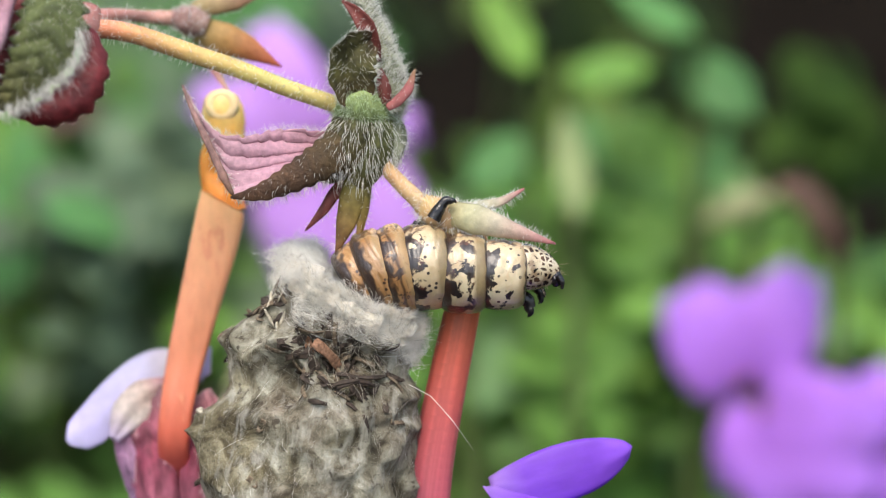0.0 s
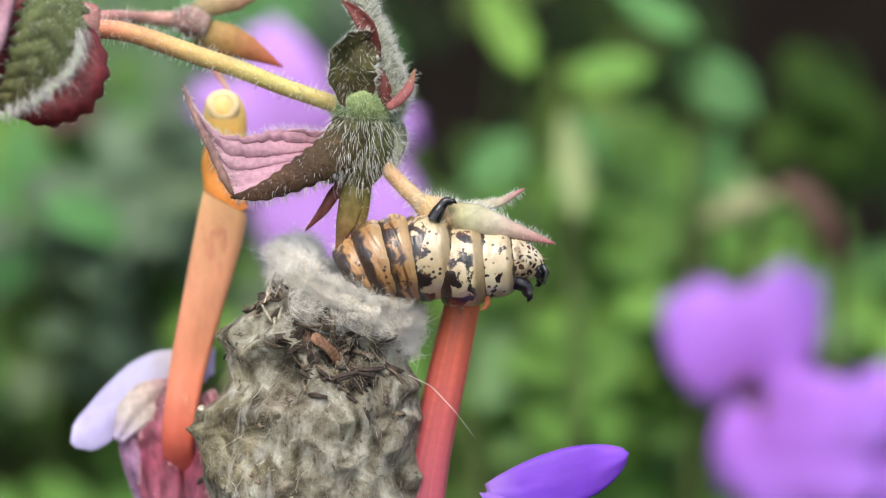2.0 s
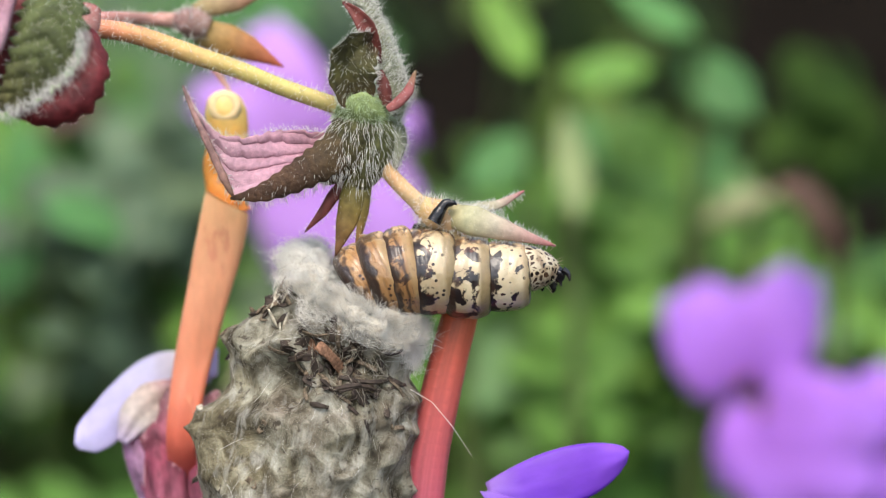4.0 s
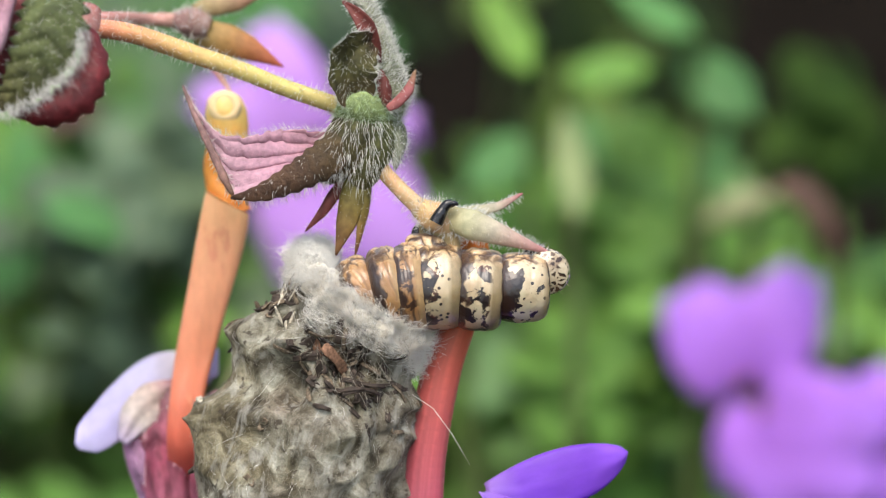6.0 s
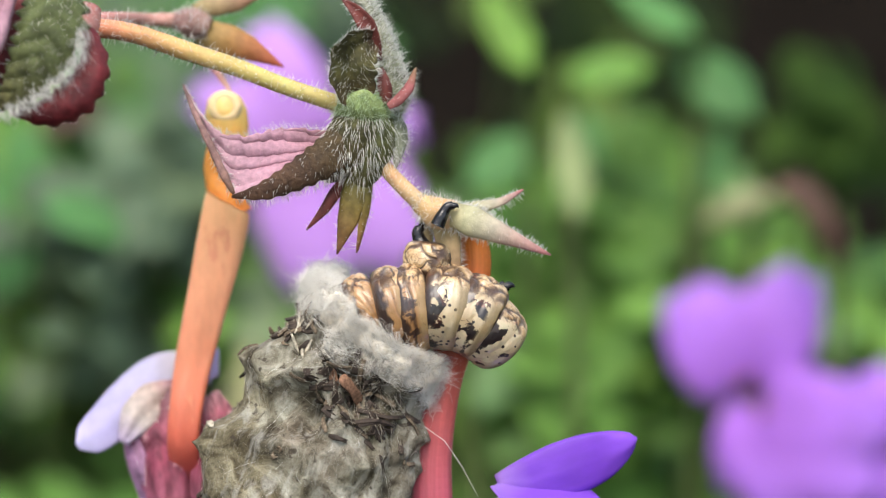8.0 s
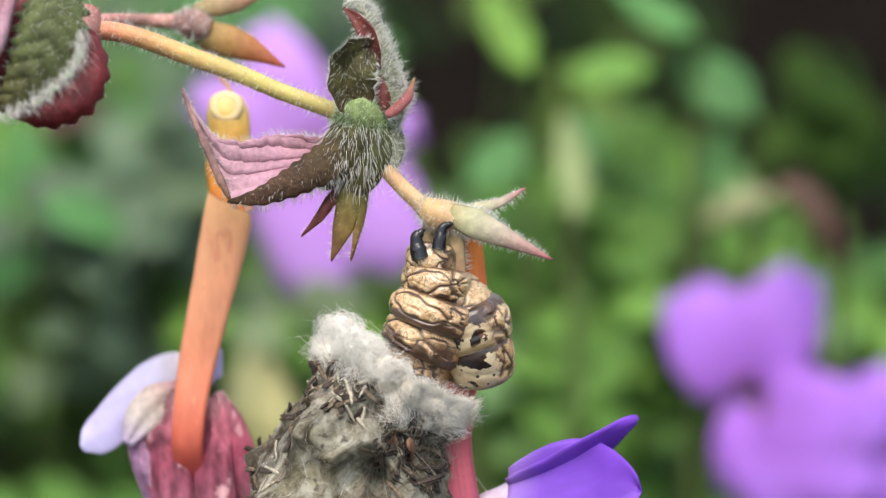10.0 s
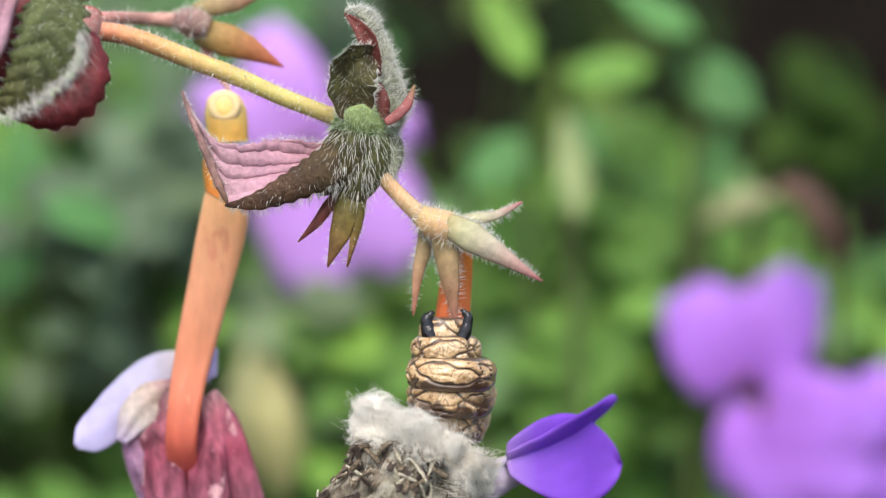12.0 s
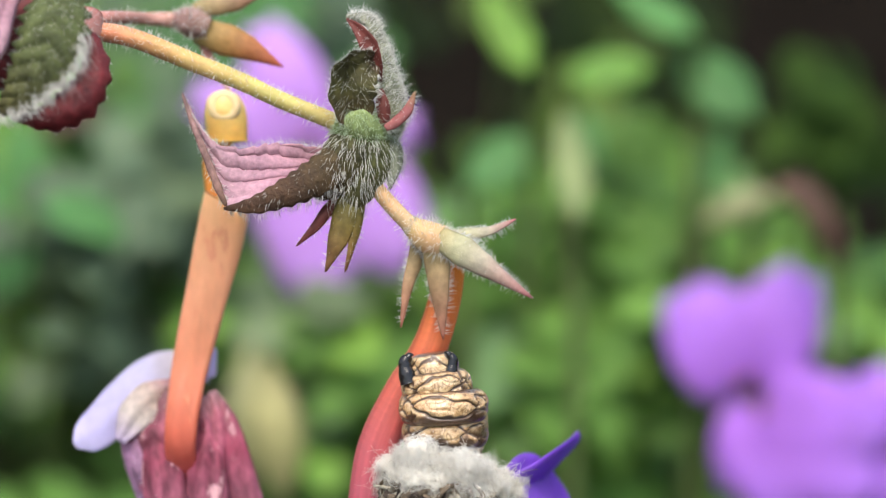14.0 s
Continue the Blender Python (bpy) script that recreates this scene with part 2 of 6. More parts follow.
TUBE_ORANGE = tissue("orange_tube", [(0.0, (0.94, 0.55, 0.27)), (0.2, (0.91, 0.47, 0.25)), (0.40, (0.84, 0.37, 0.21)), (0.55, (0.76, 0.25, 0.14)), (0.70, (0.65, 0.15, 0.09)), (0.85, (0.48, 0.085, 0.08)), (1.0, (0.38, 0.06, 0.08))],
                     rough=0.42, grain=14, mottle=0.08, depth=1.6, sss=0.25, spots=((0.72, 0.30, 0.17), 40, 0.60), stretch=(1, 1, 0.4), thin=0.12)
BULB_YELLOW = tissue("yellow_bulb", [(0.0, (0.97, 0.74, 0.38)), (0.5, (0.97, 0.66, 0.22)), (1.0, (0.95, 0.52, 0.10))], rough=0.4, grain=14, mottle=0.12, depth=1.2, sss=0.3)
TUBE_PINK = tissue("coral_tube", [(0.0, (0.80, 0.26, 0.035)), (0.3, (0.72, 0.18, 0.06)), (0.55, (0.62, 0.13, 0.085)), (0.8, (0.56, 0.12, 0.14)), (1.0, (0.52, 0.11, 0.17))],
                   rough=0.42, grain=11, mottle=0.24, depth=2.0, sss=0.25, stretch=(1, 1, 0.16))
THROAT_RED = tissue("pink_throat", [(0.0, (0.66, 0.36, 0.38)), (0.25, (0.58, 0.17, 0.24)), (0.6, (0.50, 0.10, 0.17)), (1.0, (0.60, 0.22, 0.32))], rough=0.6, grain=14, mottle=0.45, depth=6, thin=0.15,
                    spots=((0.74, 0.42, 0.46), 30, 0.60), stretch=(1, 1, 0.4))
THROAT_VIOLET = tissue("violet_throat", [(0.0, (0.62, 0.45, 0.40)), (0.35, (0.46, 0.22, 0.34)), (1.0, (0.50, 0.30, 0.52))], rough=0.6, grain=16, mottle=0.45, depth=6, spots=((0.36, 0.08, 0.16), 40, 0.58))
PETAL_PALE = tissue("pale_lilac_petal", [(0.0, (0.68, 0.58, 0.52)), (0.3, (0.69, 0.65, 0.85)), (0.75, (0.65, 0.59, 0.90)), (1.0, (0.70, 0.65, 0.94))],
                    rough=0.5, grain=26, mottle=0.10, depth=1.5, thin=0.3)
PETAL_VIOLET = tissue("violet_petal", [(0.0, (0.42, 0.24, 0.72)), (0.25, (0.28, 0.10, 0.72)), (0.7, (0.24, 0.07, 0.68)), (1.0, (0.30, 0.10, 0.78))],
                      rough=0.45, grain=30, mottle=0.12, depth=1.5, thin=0.3, stretch=(0.4, 1, 1))
LIP_PALE = tissue("pale_pink_lip", [(0.0, (0.66, 0.40, 0.48)), (0.4, (0.76, 0.66, 0.82)), (1.0, (0.62, 0.52, 0.88))], rough=0.5, grain=20, mottle=0.15, thin=0.2)
# brighter copy of the far violet petal: the stronger light is in the colour
FAR_VIOLET_LIT = tissue("far_violet_petal_lit", [(0.0, (0.60, 0.30, 0.80)), (0.4, (0.66, 0.34, 0.88)), (1.0, (0.70, 0.38, 0.93))], rough=0.5, grain=60, mottle=0.10, thin=0.3)
FAR_VIOLET = tissue("far_violet_petal", [(0.0, (0.48, 0.18, 0.78)), (0.4, (0.54, 0.22, 0.88)), (1.0, (0.57, 0.26, 0.95))], rough=0.5, grain=60, mottle=0.12, thin=0.3)


def blade(spine, widths, face=(0, -1, 0), cup=0.0, twist=0.0, teeth=0, tooth=0.0, pleats=0, pleat=0.0, ribs=0, rib=0.0, count=22, across=10, thick=4.0):
    """fn(u, v) of a leaf, sepal or petal: a spine in board places, half widths in grid steps."""
    pts = curve(spine, 41)
    face = Vector(face)

    def fn(u, v):
        f = u * 40
        k = min(int(f), 39)
        p = pts[k].lerp(pts[k + 1], f - k)
        t = (pts[min(k + 2, 40)] - pts[max(k - 1, 0)]).normalized()
        nm = (face - t * face.dot(t)).normalized()
        side = t.cross(nm)
        if twist:
            r = Matrix.Rotation(twist * u, 3, t)
            nm, side = r @ nm, r @ side
        w = ramp1(widths, u)
        if teeth:
            w *= 1 - tooth * (0.5 + 0.5 * math.cos(u * teeth * 2 * math.pi)) * (abs(v * 2 - 1) ** 3)
        s = v * 2 - 1
        q = p + side * w * s * STEP - nm * cup * s * s * w * STEP
        if pleats:
            q += nm * pleat * math.sin(s * pleats * math.pi) * min(1.0, 4 * u * (1.02 - u) + 0.2) * STEP
        if ribs:
            q += nm * rib * abs(math.sin(math.pi * (u * ribs - 1.3 * abs(s)))) ** 0.7 * STEP
        q += nm * noise.noise(q / (30 * STEP)) * 2.5 * STEP
        return q
    return fn, count, across, thick


def leaf_part(name, material, parent, spec, label="", hairs=0, hair_len=14, hair_mat=None, seed=1, edge=0, edge_len=None, spread=0.5, comb=(0, 0, 0), rims=(0, 1)):
    fn, nu, nv, thick = spec
    s = Shape()
    grid_pts = s.sheet(fn, nu, nv, thick)
    ob = part(name, s, material, parent, label)
    if hairs or edge:
        h = Shape()
        if hairs:
            fuzz(h, s, int(hairs * 1.15), hair_len * 1.15, 0.42, seed, spread=spread, comb=comb)
        rnd = random.Random(seed + 7)
        for _ in range(int(edge * 1.5)):
            i = rnd.random() * (nu - 1)
            k = int(i)
            j, o = ((0, 1), (nv, nv - 1))[rnd.choice(rims)]
            p = grid_pts[k][j].lerp(grid_pts[k + 1][j], i - k)
            out = (grid_pts[k][j] - grid_pts[k][o]).normalized()
            ahead = (grid_pts[k + 1][j] - grid_pts[k][j]).normalized()
            h.hair(p, out + ahead * rnd.gauss(0.2, 0.3) + Vector((0, rnd.gauss(0, 0.4), 0)), (edge_len or hair_len) * rnd.uniform(0.5, 1.3), 0.46)
        tagged(part("hair", h, hair_mat or HAIR_WHITE, ob, "fine pale hairs"), kind="stuff")
    return ob


def stem_part(name, material, parent, points, radii, hairs=0, hair_len=14, hair_mat=None, seed=1, label="", n=16, flat=1.0, lump=0.03):
    s = Shape()
    s.tube(points, radii, n=n, flat=flat, lump=lump, seed=seed)
    ob = part(name, s, material, parent, label)
    if hairs:
        h = Shape()
        fuzz(h, s, int(hairs * 1.2), hair_len * 1.1, 0.4, seed, spread=0.3)
        tagged(part("hair", h, hair_mat or HAIR_WHITE, ob, "fine pale hairs"), kind="stuff")
    return ob


# --- the downy node with its pedicel and bracts
node_thing = thing("flower_stalk", "hairy flower stalk with curled brown bracts and a pleated pink leaf", "plant stalk")
stem_part("pedicel", PEDICEL, node_thing, [g(-60, 40, 30), g(60, 42, 20), g(165, 50, 0), g(235, 60), g(330, 92), g(420, 122), g(505, 155), g(600, 187, 8)],
          [17, 17, 17, 17, 17, 16, 15, 15], hairs=1300, hair_len=11, seed=3)
body = Shape()
body.blob(g(642, 196, 10), (52, 44, 42), lump=0.14, grain=28, n=32, m=22)
core = part("node", body, NODE_GREEN, node_thing, "downy green stalk node")
h = Shape()
fuzz(h, body, 2300, 13, 0.36, 4, spread=0.5, droop=0.15)
tagged(part("hair", h, down_hair("green_white_down", (0.62, 0.74, 0.52)), core, "green-white down"), kind="stuff")
under = Shape()
under.tube([g(655, 205, 6), g(632, 240, 0), g(605, 272, 0), g(575, 296, 4), g(540, 300, 8)], [40, 52, 48, 32, 8], n=26, flat=0.7, lump=0.12, seed=2)
under_part = part("bract_base", under, BRACT_DARK, node_thing, "brown-green bract base bristling with white hairs")
h = Shape()
fuzz(h, under, 620, 24, 0.46, 5, keep=lambda p, n: n.y < 0.4, spread=0.14, droop=0.3, comb=(-0.15, -0.1, -1.0))
tagged(part("hair", h, HAIR_WHITE, under_part, "white bristles"), kind="stuff")
lower = Shape()
lower.tube([g(655, 215, 10), g(655, 260, 6), g(640, 305, 6), g(628, 335, 8)], [42, 44, 34, 14], n=24, flat=0.8, lump=0.1, seed=6)
lower_part = part("calyx_base", lower, BRACT_OLIVE_DARK, node_thing)
h = Shape()
fuzz(h, lower, 460, 24, 0.46, 6, keep=lambda p, n: n.y < 0.5, spread=0.14, droop=0.3, comb=(0.0, -0.1, -1.0))
tagged(part("hair", h, HAIR_WHITE, lower_part, "white bristles"), kind="stuff")

LEAF_RIM = tissue("brown_pink_rim", [(0.0, (0.42, 0.25, 0.24)), (0.6, (0.32, 0.18, 0.16)), (1.0, (0.20, 0.11, 0.07))], rough=0.6, grain=9, mottle=0.4, depth=4)
# the pleated pink leaf: its back between an upper and a lower rim
rim_top = curve([g(592, 236, 10), g(545, 231, 0), g(490, 230, -6), g(435, 242, -4), g(388, 236, 4), g(352, 200, 14), g(322, 150, 24)], 41)
rim_low = curve([g(602, 282, -16), g(560, 292, -30), g(505, 312, -38), g(455, 334, -36), g(412, 346, -26), g(372, 268, 4), g(324, 156, 24)], 41)


def pink_leaf(u, v):
    k = min(int(u * 40), 39)
    f = u * 40 - k
    a, b = rim_top[k].lerp(rim_top[k + 1], f), rim_low[k].lerp(rim_low[k + 1], f)
    saw = (u * 11 + 0.35 * math.sin(u * 17)) % 1.0
    a = a + (a - b).normalized() * (5 * (1 - saw) - 2 + 2 * noise.noise(Vector((u * 30, 0, 0)))) * smooth(0.0, 0.12, u) * smooth(1.0, 0.9, u) * STEP
    q = a.lerp(b, v)
    amp = math.sin(math.pi * min(1, v)) ** 0.5 * math.sin(math.pi * min(1.0, u * 1.1 + 0.03)) if u < 0.9 else 0.25
    ridge = abs(math.sin((v * 4.2 + 2.6 * u + 0.35 * noise.noise(Vector((u * 3, v * 3, 2.0)))) * math.pi)) ** 0.7
    return q + Vector((0, (14 * math.sin(math.pi * v) + (4 - 8.5 * ridge) * abs(amp) + 1.0 * noise.noise(Vector((u * 14, v * 10, 5.0)))) * STEP, 0))


s = Shape()
s.sheet(pink_leaf, 110, 48, 5)
pleated = part("pleated_leaf", s, LEAF_PINK, node_thing, "pink pleated leaf back")
h = Shape()
fuzz(h, s, 420, 7, 0.32, 8, spread=0.6)
rnd = random.Random(36)
for _ in range(220):
    k = rnd.randrange(2, 40)
    p = rim_top[k].lerp(rim_top[k - 1], rnd.random())
    h.hair(p, (rim_top[k] - rim_low[k]).normalized() + Vector((rnd.gauss(-0.3, 0.35), rnd.gauss(0, 0.4), rnd.gauss(0, 0.2))), rnd.uniform(10, 20), 0.32)
tagged(part("hair", h, HAIR_WHITE, pleated, "short pale down"), kind="stuff")
leaf_part("leaf_margin", BRACT_BROWN, node_thing,
          blade([g(614, 250, -30), g(566, 286, -46), g(515, 316, -52), g(462, 340, -46), g(408, 350, -28)], [38, 35, 27, 17, 2], cup=0.35, teeth=9, tooth=0.16, count=40, across=14),
          "dark toothed leaf margin", hairs=230, hair_len=16, seed=9, edge=120, edge_len=20, spread=0.2, comb=(-0.1, 0, -1.2), rims=(0,))
leaf_part("leaf_margin", LEAF_RIM, node_thing,
          blade([g(322, 150, 22), g(345, 205, 10), g(372, 262, -6), g(395, 312, -20), g(412, 345, -28)], [1, 5, 7, 8, 3], cup=0.5, teeth=6, tooth=0.3),
          "brown-pink toothed leaf margin", edge=110, edge_len=13, seed=10)
# bracts above the node
leaf_part("bract", BRACT_SHADE, node_thing,
          blade([g(632, 178, -10), g(620, 140, -26), g(622, 108, -30), g(640, 84, -22), g(664, 70, -6)], [30, 44, 46, 34, 12], face=(0.25, -1, -0.1), cup=-0.55, teeth=5, tooth=0.12, pleats=3, pleat=1.6, count=30, across=20),
          "brown curled bract with hairy edge", hairs=520, hair_len=13, seed=11, edge=130, spread=0.2, comb=(-0.3, 0, 0.9))
leaf_part("bract", BRACT_RED, node_thing,
          blade([g(668, 110, -4), g(662, 80, -10), g(650, 48, -14), g(628, 20, -10), g(606, 2, -4)], [10, 16, 17, 10, 2], face=(-0.5, -1, 0.3), cup=-0.5),
          "red curled bract tip", hairs=60, hair_len=10, seed=12, edge=50)
leaf_part("bract", BRACT_GREEN, node_thing,
          blade([g(690, 215, 16), g(708, 165, 8), g(692, 105, 6), g(672, 45, 4), g(648, 2, 6), g(604, -2, 6)], [20, 26, 24, 16, 14, 4], face=(0.75, -1, 0.2), cup=0.4, count=28),
          "pale woolly bract", hairs=1900, hair_len=17, seed=13, edge=420, edge_len=20, spread=0.4, comb=(0.6, 0, 0.6))
leaf_part("bract", BRACT_RED, node_thing,
          blade([g(684, 186, -14), g(680, 160, -18), g(676, 142, -16), g(672, 122, -12)], [8, 13, 11, 4], cup=0.4),
          "red bract", hairs=40, hair_len=14, seed=14)
leaf_part("bract", BRACT_ROSE, node_thing,
          blade([g(684, 190, -22), g(702, 176, -26), g(720, 156, -24), g(735, 122, -18)], [7, 11, 10, 1], face=(-0.4, -1, 0.5), cup=0.6),
          "small red-edged bract", hairs=30, hair_len=14, seed=15, edge=70, edge_len=12)
leaf_part("bract", BRACT_GREEN, node_thing,
          blade([g(682, 200, 10), g(704, 232, 6), g(705, 262, 4), g(698, 300, 6)], [18, 22, 16, 2], face=(0.6, -1, 0), cup=0.4),
          "pale woolly bract", hairs=240, hair_len=20, seed=16, edge=120, edge_len=20)
# sepals that hang below the node
leaf_part("sepal", BRACT_RED, node_thing, blade([g(608, 318, 4), g(590, 345, 0), g(570, 375, -2), g(540, 409, -2)], [8, 11, 8, 1], cup=0.4),
          "dark red pointed sepal", hairs=30, hair_len=8, seed=17, edge=40, edge_len=9)
leaf_part("sepal", BRACT_OLIVE, node_thing, blade([g(632, 312, -2), g(624, 350, -8), g(612, 395, -10), g(594, 452, -6)], [20, 24, 18, 1], cup=0.35),
          "olive pointed sepal", hairs=60, hair_len=9, seed=18, edge=60, edge_len=10)
leaf_part("sepal", BRACT_OLIVE, node_thing, blade([g(652, 312, 4), g(648, 352, 0), g(640, 398, 0), g(628, 450, 2)], [10, 11, 8, 1], face=(0.6, -1, 0), cup=0.4),
          "olive pointed sepal", hairs=50, hair_len=13, seed=19, edge=70, edge_len=15)

# --- the bud in the corner
bud = thing("leafy_bud", "hairy green and crimson leaf bud on a stalk", "bud")
BUD_RED = tissue("crimson_bud", [(0.0, (0.19, 0.022, 0.025)), (1.0, (0.14, 0.016, 0.02))], rough=0.5, grain=16, mottle=0.4, depth=4)
leaf_part("bud_leaf", BUD_RED, bud, blade([g(170, 60, -20), g(178, 120, -60), g(150, 175, -80), g(95, 205, -80), g(35, 206, -60)], [12, 30, 38, 28, 3], cup=0.6, teeth=9, tooth=0.2, count=66, across=14),
          "crimson toothed bud leaf", seed=20, edge=60, edge_len=8)
s = Shape()
s.blob(g(58, 72, 0), (92, 56, 100), lump=0.08)
part("bud_body", s, BUD_RED, bud, "crimson bud")
BUD_GREEN = tissue("olive_bud_leaf", [(0.0, (0.12, 0.15, 0.055)), (0.5, (0.10, 0.12, 0.04)), (1.0, (0.13, 0.11, 0.04))], rough=0.7, grain=9, mottle=0.4, depth=3)
leaf_part("bud_leaf", BUD_GREEN, bud, blade([g(120, -20, -60), g(108, 40, -90), g(85, 110, -100), g(45, 170, -90), g(5, 200, -60)], [50, 66, 62, 38, 4], cup=0.35, teeth=10, tooth=0.26, ribs=8, rib=7, count=70, across=30),
          "green veined hairy leaf", hairs=900, hair_len=11, seed=21, edge=60, edge_len=14, spread=0.25, comb=(0.9, 0, 0.5))
h = Shape()
rnd = random.Random(31)
fringe = curve([g(160, 60, -95), g(150, 110, -105), g(110, 155, -112), g(60, 188, -105), g(8, 206, -80)], 60)
for _ in range(560):
    k = rnd.randrange(59)
    p = fringe[k].lerp(fringe[k + 1], rnd.random()) + Vector((rnd.gauss(0, 6), rnd.gauss(0, 5), rnd.gauss(0, 6))) * STEP
    h.hair(p, Vector((rnd.gauss(0.5, 0.3), rnd.gauss(-0.3, 0.3), rnd.gauss(-0.9, 0.25))), rnd.uniform(12, 27), 0.42, Vector((rnd.gauss(0, 0.3), 0, rnd.gauss(0, 0.3))))
tagged(part("hair_fringe", h, HAIR_WHITE, bud, "white hair fringe"), kind="stuff")
leaf_part("bud_leaf", LEAF_PINK, bud, blade([g(40, -30, -90), g(15, 20, -110), g(0, 80, -120), g(-30, 170, -100)], [20, 26, 26, 4], cup=0.4, pleats=2, pleat=5),
          "pink bud leaf", hairs=60, hair_len=10, seed=22)
stem_part("stalk", PEDICEL_PINK, bud, [g(172, 26, 40), g(160, 60, 20), g(120, 60, 10), g(60, 60, 10)], [22, 26, 30, 20], hairs=160, hair_len=14, seed=23)
stem_part("stalk", PEDICEL_PINK, bud, [g(60, 60, 20), g(-60, 50, 40), g(-220, 120, 60), g(-330, 700, 100), g(-330, 1600, 200), g(-330, 2640, 300)], [20, 22, 26, 28, 30, 32])

# --- the orange flower
flower_a = thing("tubular_flower", "faded orange tubular flower with pale lilac petals", "flower", "tubular flowers")
A = 165
CALYX_MAUVE = tissue("mauve_calyx", [(0.0, (0.42, 0.24, 0.22)), (1.0, (0.38, 0.24, 0.20))], rough=0.7, grain=10, mottle=0.3, depth=4)
stem_part("pedicel", PEDICEL_PINK, flower_a, [g(150, 30, 60), g(200, 27, 90), g(260, 30, A), g(330, 34, A)], [13, 12, 12, 16], hairs=140, hair_len=11, seed=41)
s = Shape()
s.tube([g(305, 32, A), g(325, 34, A), g(345, 40, A), g(368, 48, A)], [14, 26, 28, 20], n=20, lump=0.15)
calyx_a = part("calyx", s, CALYX_MAUVE, flower_a, "downy mauve calyx")
h = Shape()
fuzz(h, s, 260, 12, 0.6, 45)
tagged(part("hair", h, HAIR_WHITE, calyx_a, "white down"), kind="stuff")
leaf_part("sepal", SEPAL_BUFF, flower_a, blade([g(340, 18, A), g(380, 6, A - 10), g(420, 2, A - 10), g(468, -14, A)], [14, 20, 15, 1], cup=0.4), "pink sepal", edge=50, edge_len=8, seed=42)
leaf_part("sepal", SEPAL_ORANGE, flower_a, blade([g(345, 50, A), g(395, 68, A - 20), g(440, 86, A - 20), g(499, 119, A - 5)], [24, 30, 22, 1], cup=0.4), "orange-brown pointed sepal", edge=40, edge_len=7, seed=43)
leaf_part("sepal", PEDICEL_PINK, flower_a, blade([g(350, 58, A + 10), g(372, 110, A + 10), g(388, 138, A), g(404, 162, A - 10)], [9, 8, 6, 2], cup=0.3), "thin pink sepal")
s = Shape()
s.tube([g(390, 160, A), g(391, 172, A), g(394, 195, A), g(397, 220, A), g(398, 250, A)], [14, 30, 38, 39, 37], n=28, lump=0.05, count=30)
bulb = part("bulb", s, BULB_YELLOW, flower_a, "yellow bulb at the tube's head")
s = Shape()
pts = [g(393 + 21 * math.cos(k * 0.785), 187 + 20 * math.sin(k * 0.785), A - 25 - 5 * math.sin(k * 0.785)) for k in range(8)]
s.tube(pts + pts[:2], [10] * 10, n=12, count=48)
part("rim", s, tissue("pale_yellow_rim", [(0.0, (0.90, 0.66, 0.34)), (1.0, (0.92, 0.70, 0.38))], rough=0.45, grain=14, mottle=0.1, sss=0.2), bulb, "rolled yellow rim")
NECK_ORANGE = tissue("deep_orange_neck", [(0.0, (0.84, 0.40, 0.08)), (1.0, (0.82, 0.27, 0.05))], rough=0.42, grain=14, mottle=0.14, sss=0.3)
stem_part("neck", NECK_ORANGE, flower_a, [g(402, 225, A + 8), g(374, 268, A + 12), g(372, 310, A + 12), g(392, 348, A + 14), g(404, 380, A + 14)], [24, 17, 18, 34, 36], n=20)


def pressed_tube(points, widths, slant, n=28, count=64):
    """A tube pressed flat, its upper end cut aslant, with faint ribs along it."""
    s = Shape()
    pts = curve(points, count)
    rows = []
    for i, p in enumerate(pts):
        u = i / (count - 1)
        t = (pts[min(i + 1, count - 1)] - pts[max(i - 1, 0)]).normalized()
        up = Vector((0, -1, 0))
        up = (up - t * up.dot(t)).normalized()
        side = t.cross(up)
        w = ramp1(widths, u) * (1 + 0.025 * noise.noise(Vector((u * 7, 2, 0))))
        row = []
        for j in range(n):
            a = 2 * math.pi * j / n
            c, d = math.cos(a), math.sin(a)
            flat = 0.42 * (1 + 0.10 * math.sin(5 * a + 1) + 0.15 * noise.noise(Vector((c * 1.5, d * 1.5, u * 6))))
            c = math.copysign(abs(c) ** 0.75, c)
            row.append(p + (side * c * w + up * d * w * flat - t * c * w * slant * max(0.0, 1 - u / 0.16)) * STEP)
        rows.append(row)
    base = s.grid(rows, True)
    s.f.append(tuple(range(base + n - 1, base - 1, -1)))
    s.f.append(tuple(range(base + (count - 1) * n, base + count * n)))
    return s


part("tube", pressed_tube([g(394, 356, A - 6), g(389, 385, A - 4), g(376, 445, A), g(352, 540, A), g(328, 640, A), g(313, 720, A - 26), g(307, 785, A - 30), g(312, 840, A + 4), g(322, 900, A + 50)],
                          [42, 45, 44, 39, 34, 30, 29, 27, 24], 0.36), TUBE_ORANGE, flower_a, "flattened orange corolla tube")
s = Shape()
s.tube([g(312, 690, A + 40), g(290, 760, A + 40), g(300, 840, A + 40), g(330, 930, A + 60)], [34, 60, 62, 76], n=30, flat=0.7, lump=0.25, seed=3)
throat = part("throat", s, THROAT_RED, flower_a, "crumpled red-pink flower throat")
h = Shape()
fuzz(h, s, 260, 9, 0.7, 44)
tagged(part("hair", h, HAIR_WHITE, throat, "short pale hairs"), kind="stuff")
leaf_part("petal", PETAL_PALE, flower_a, blade([g(330, 664, A + 70), g(275, 668, A + 60), g(215, 704, A + 40), g(160, 754, A + 20), g(120, 784, A + 10)], [44, 50, 53, 52, 48, 44, 40, 37, 30, 6], face=(0, -1, 0.15), cup=0.25, count=40, across=18),
          "pale lilac petal")
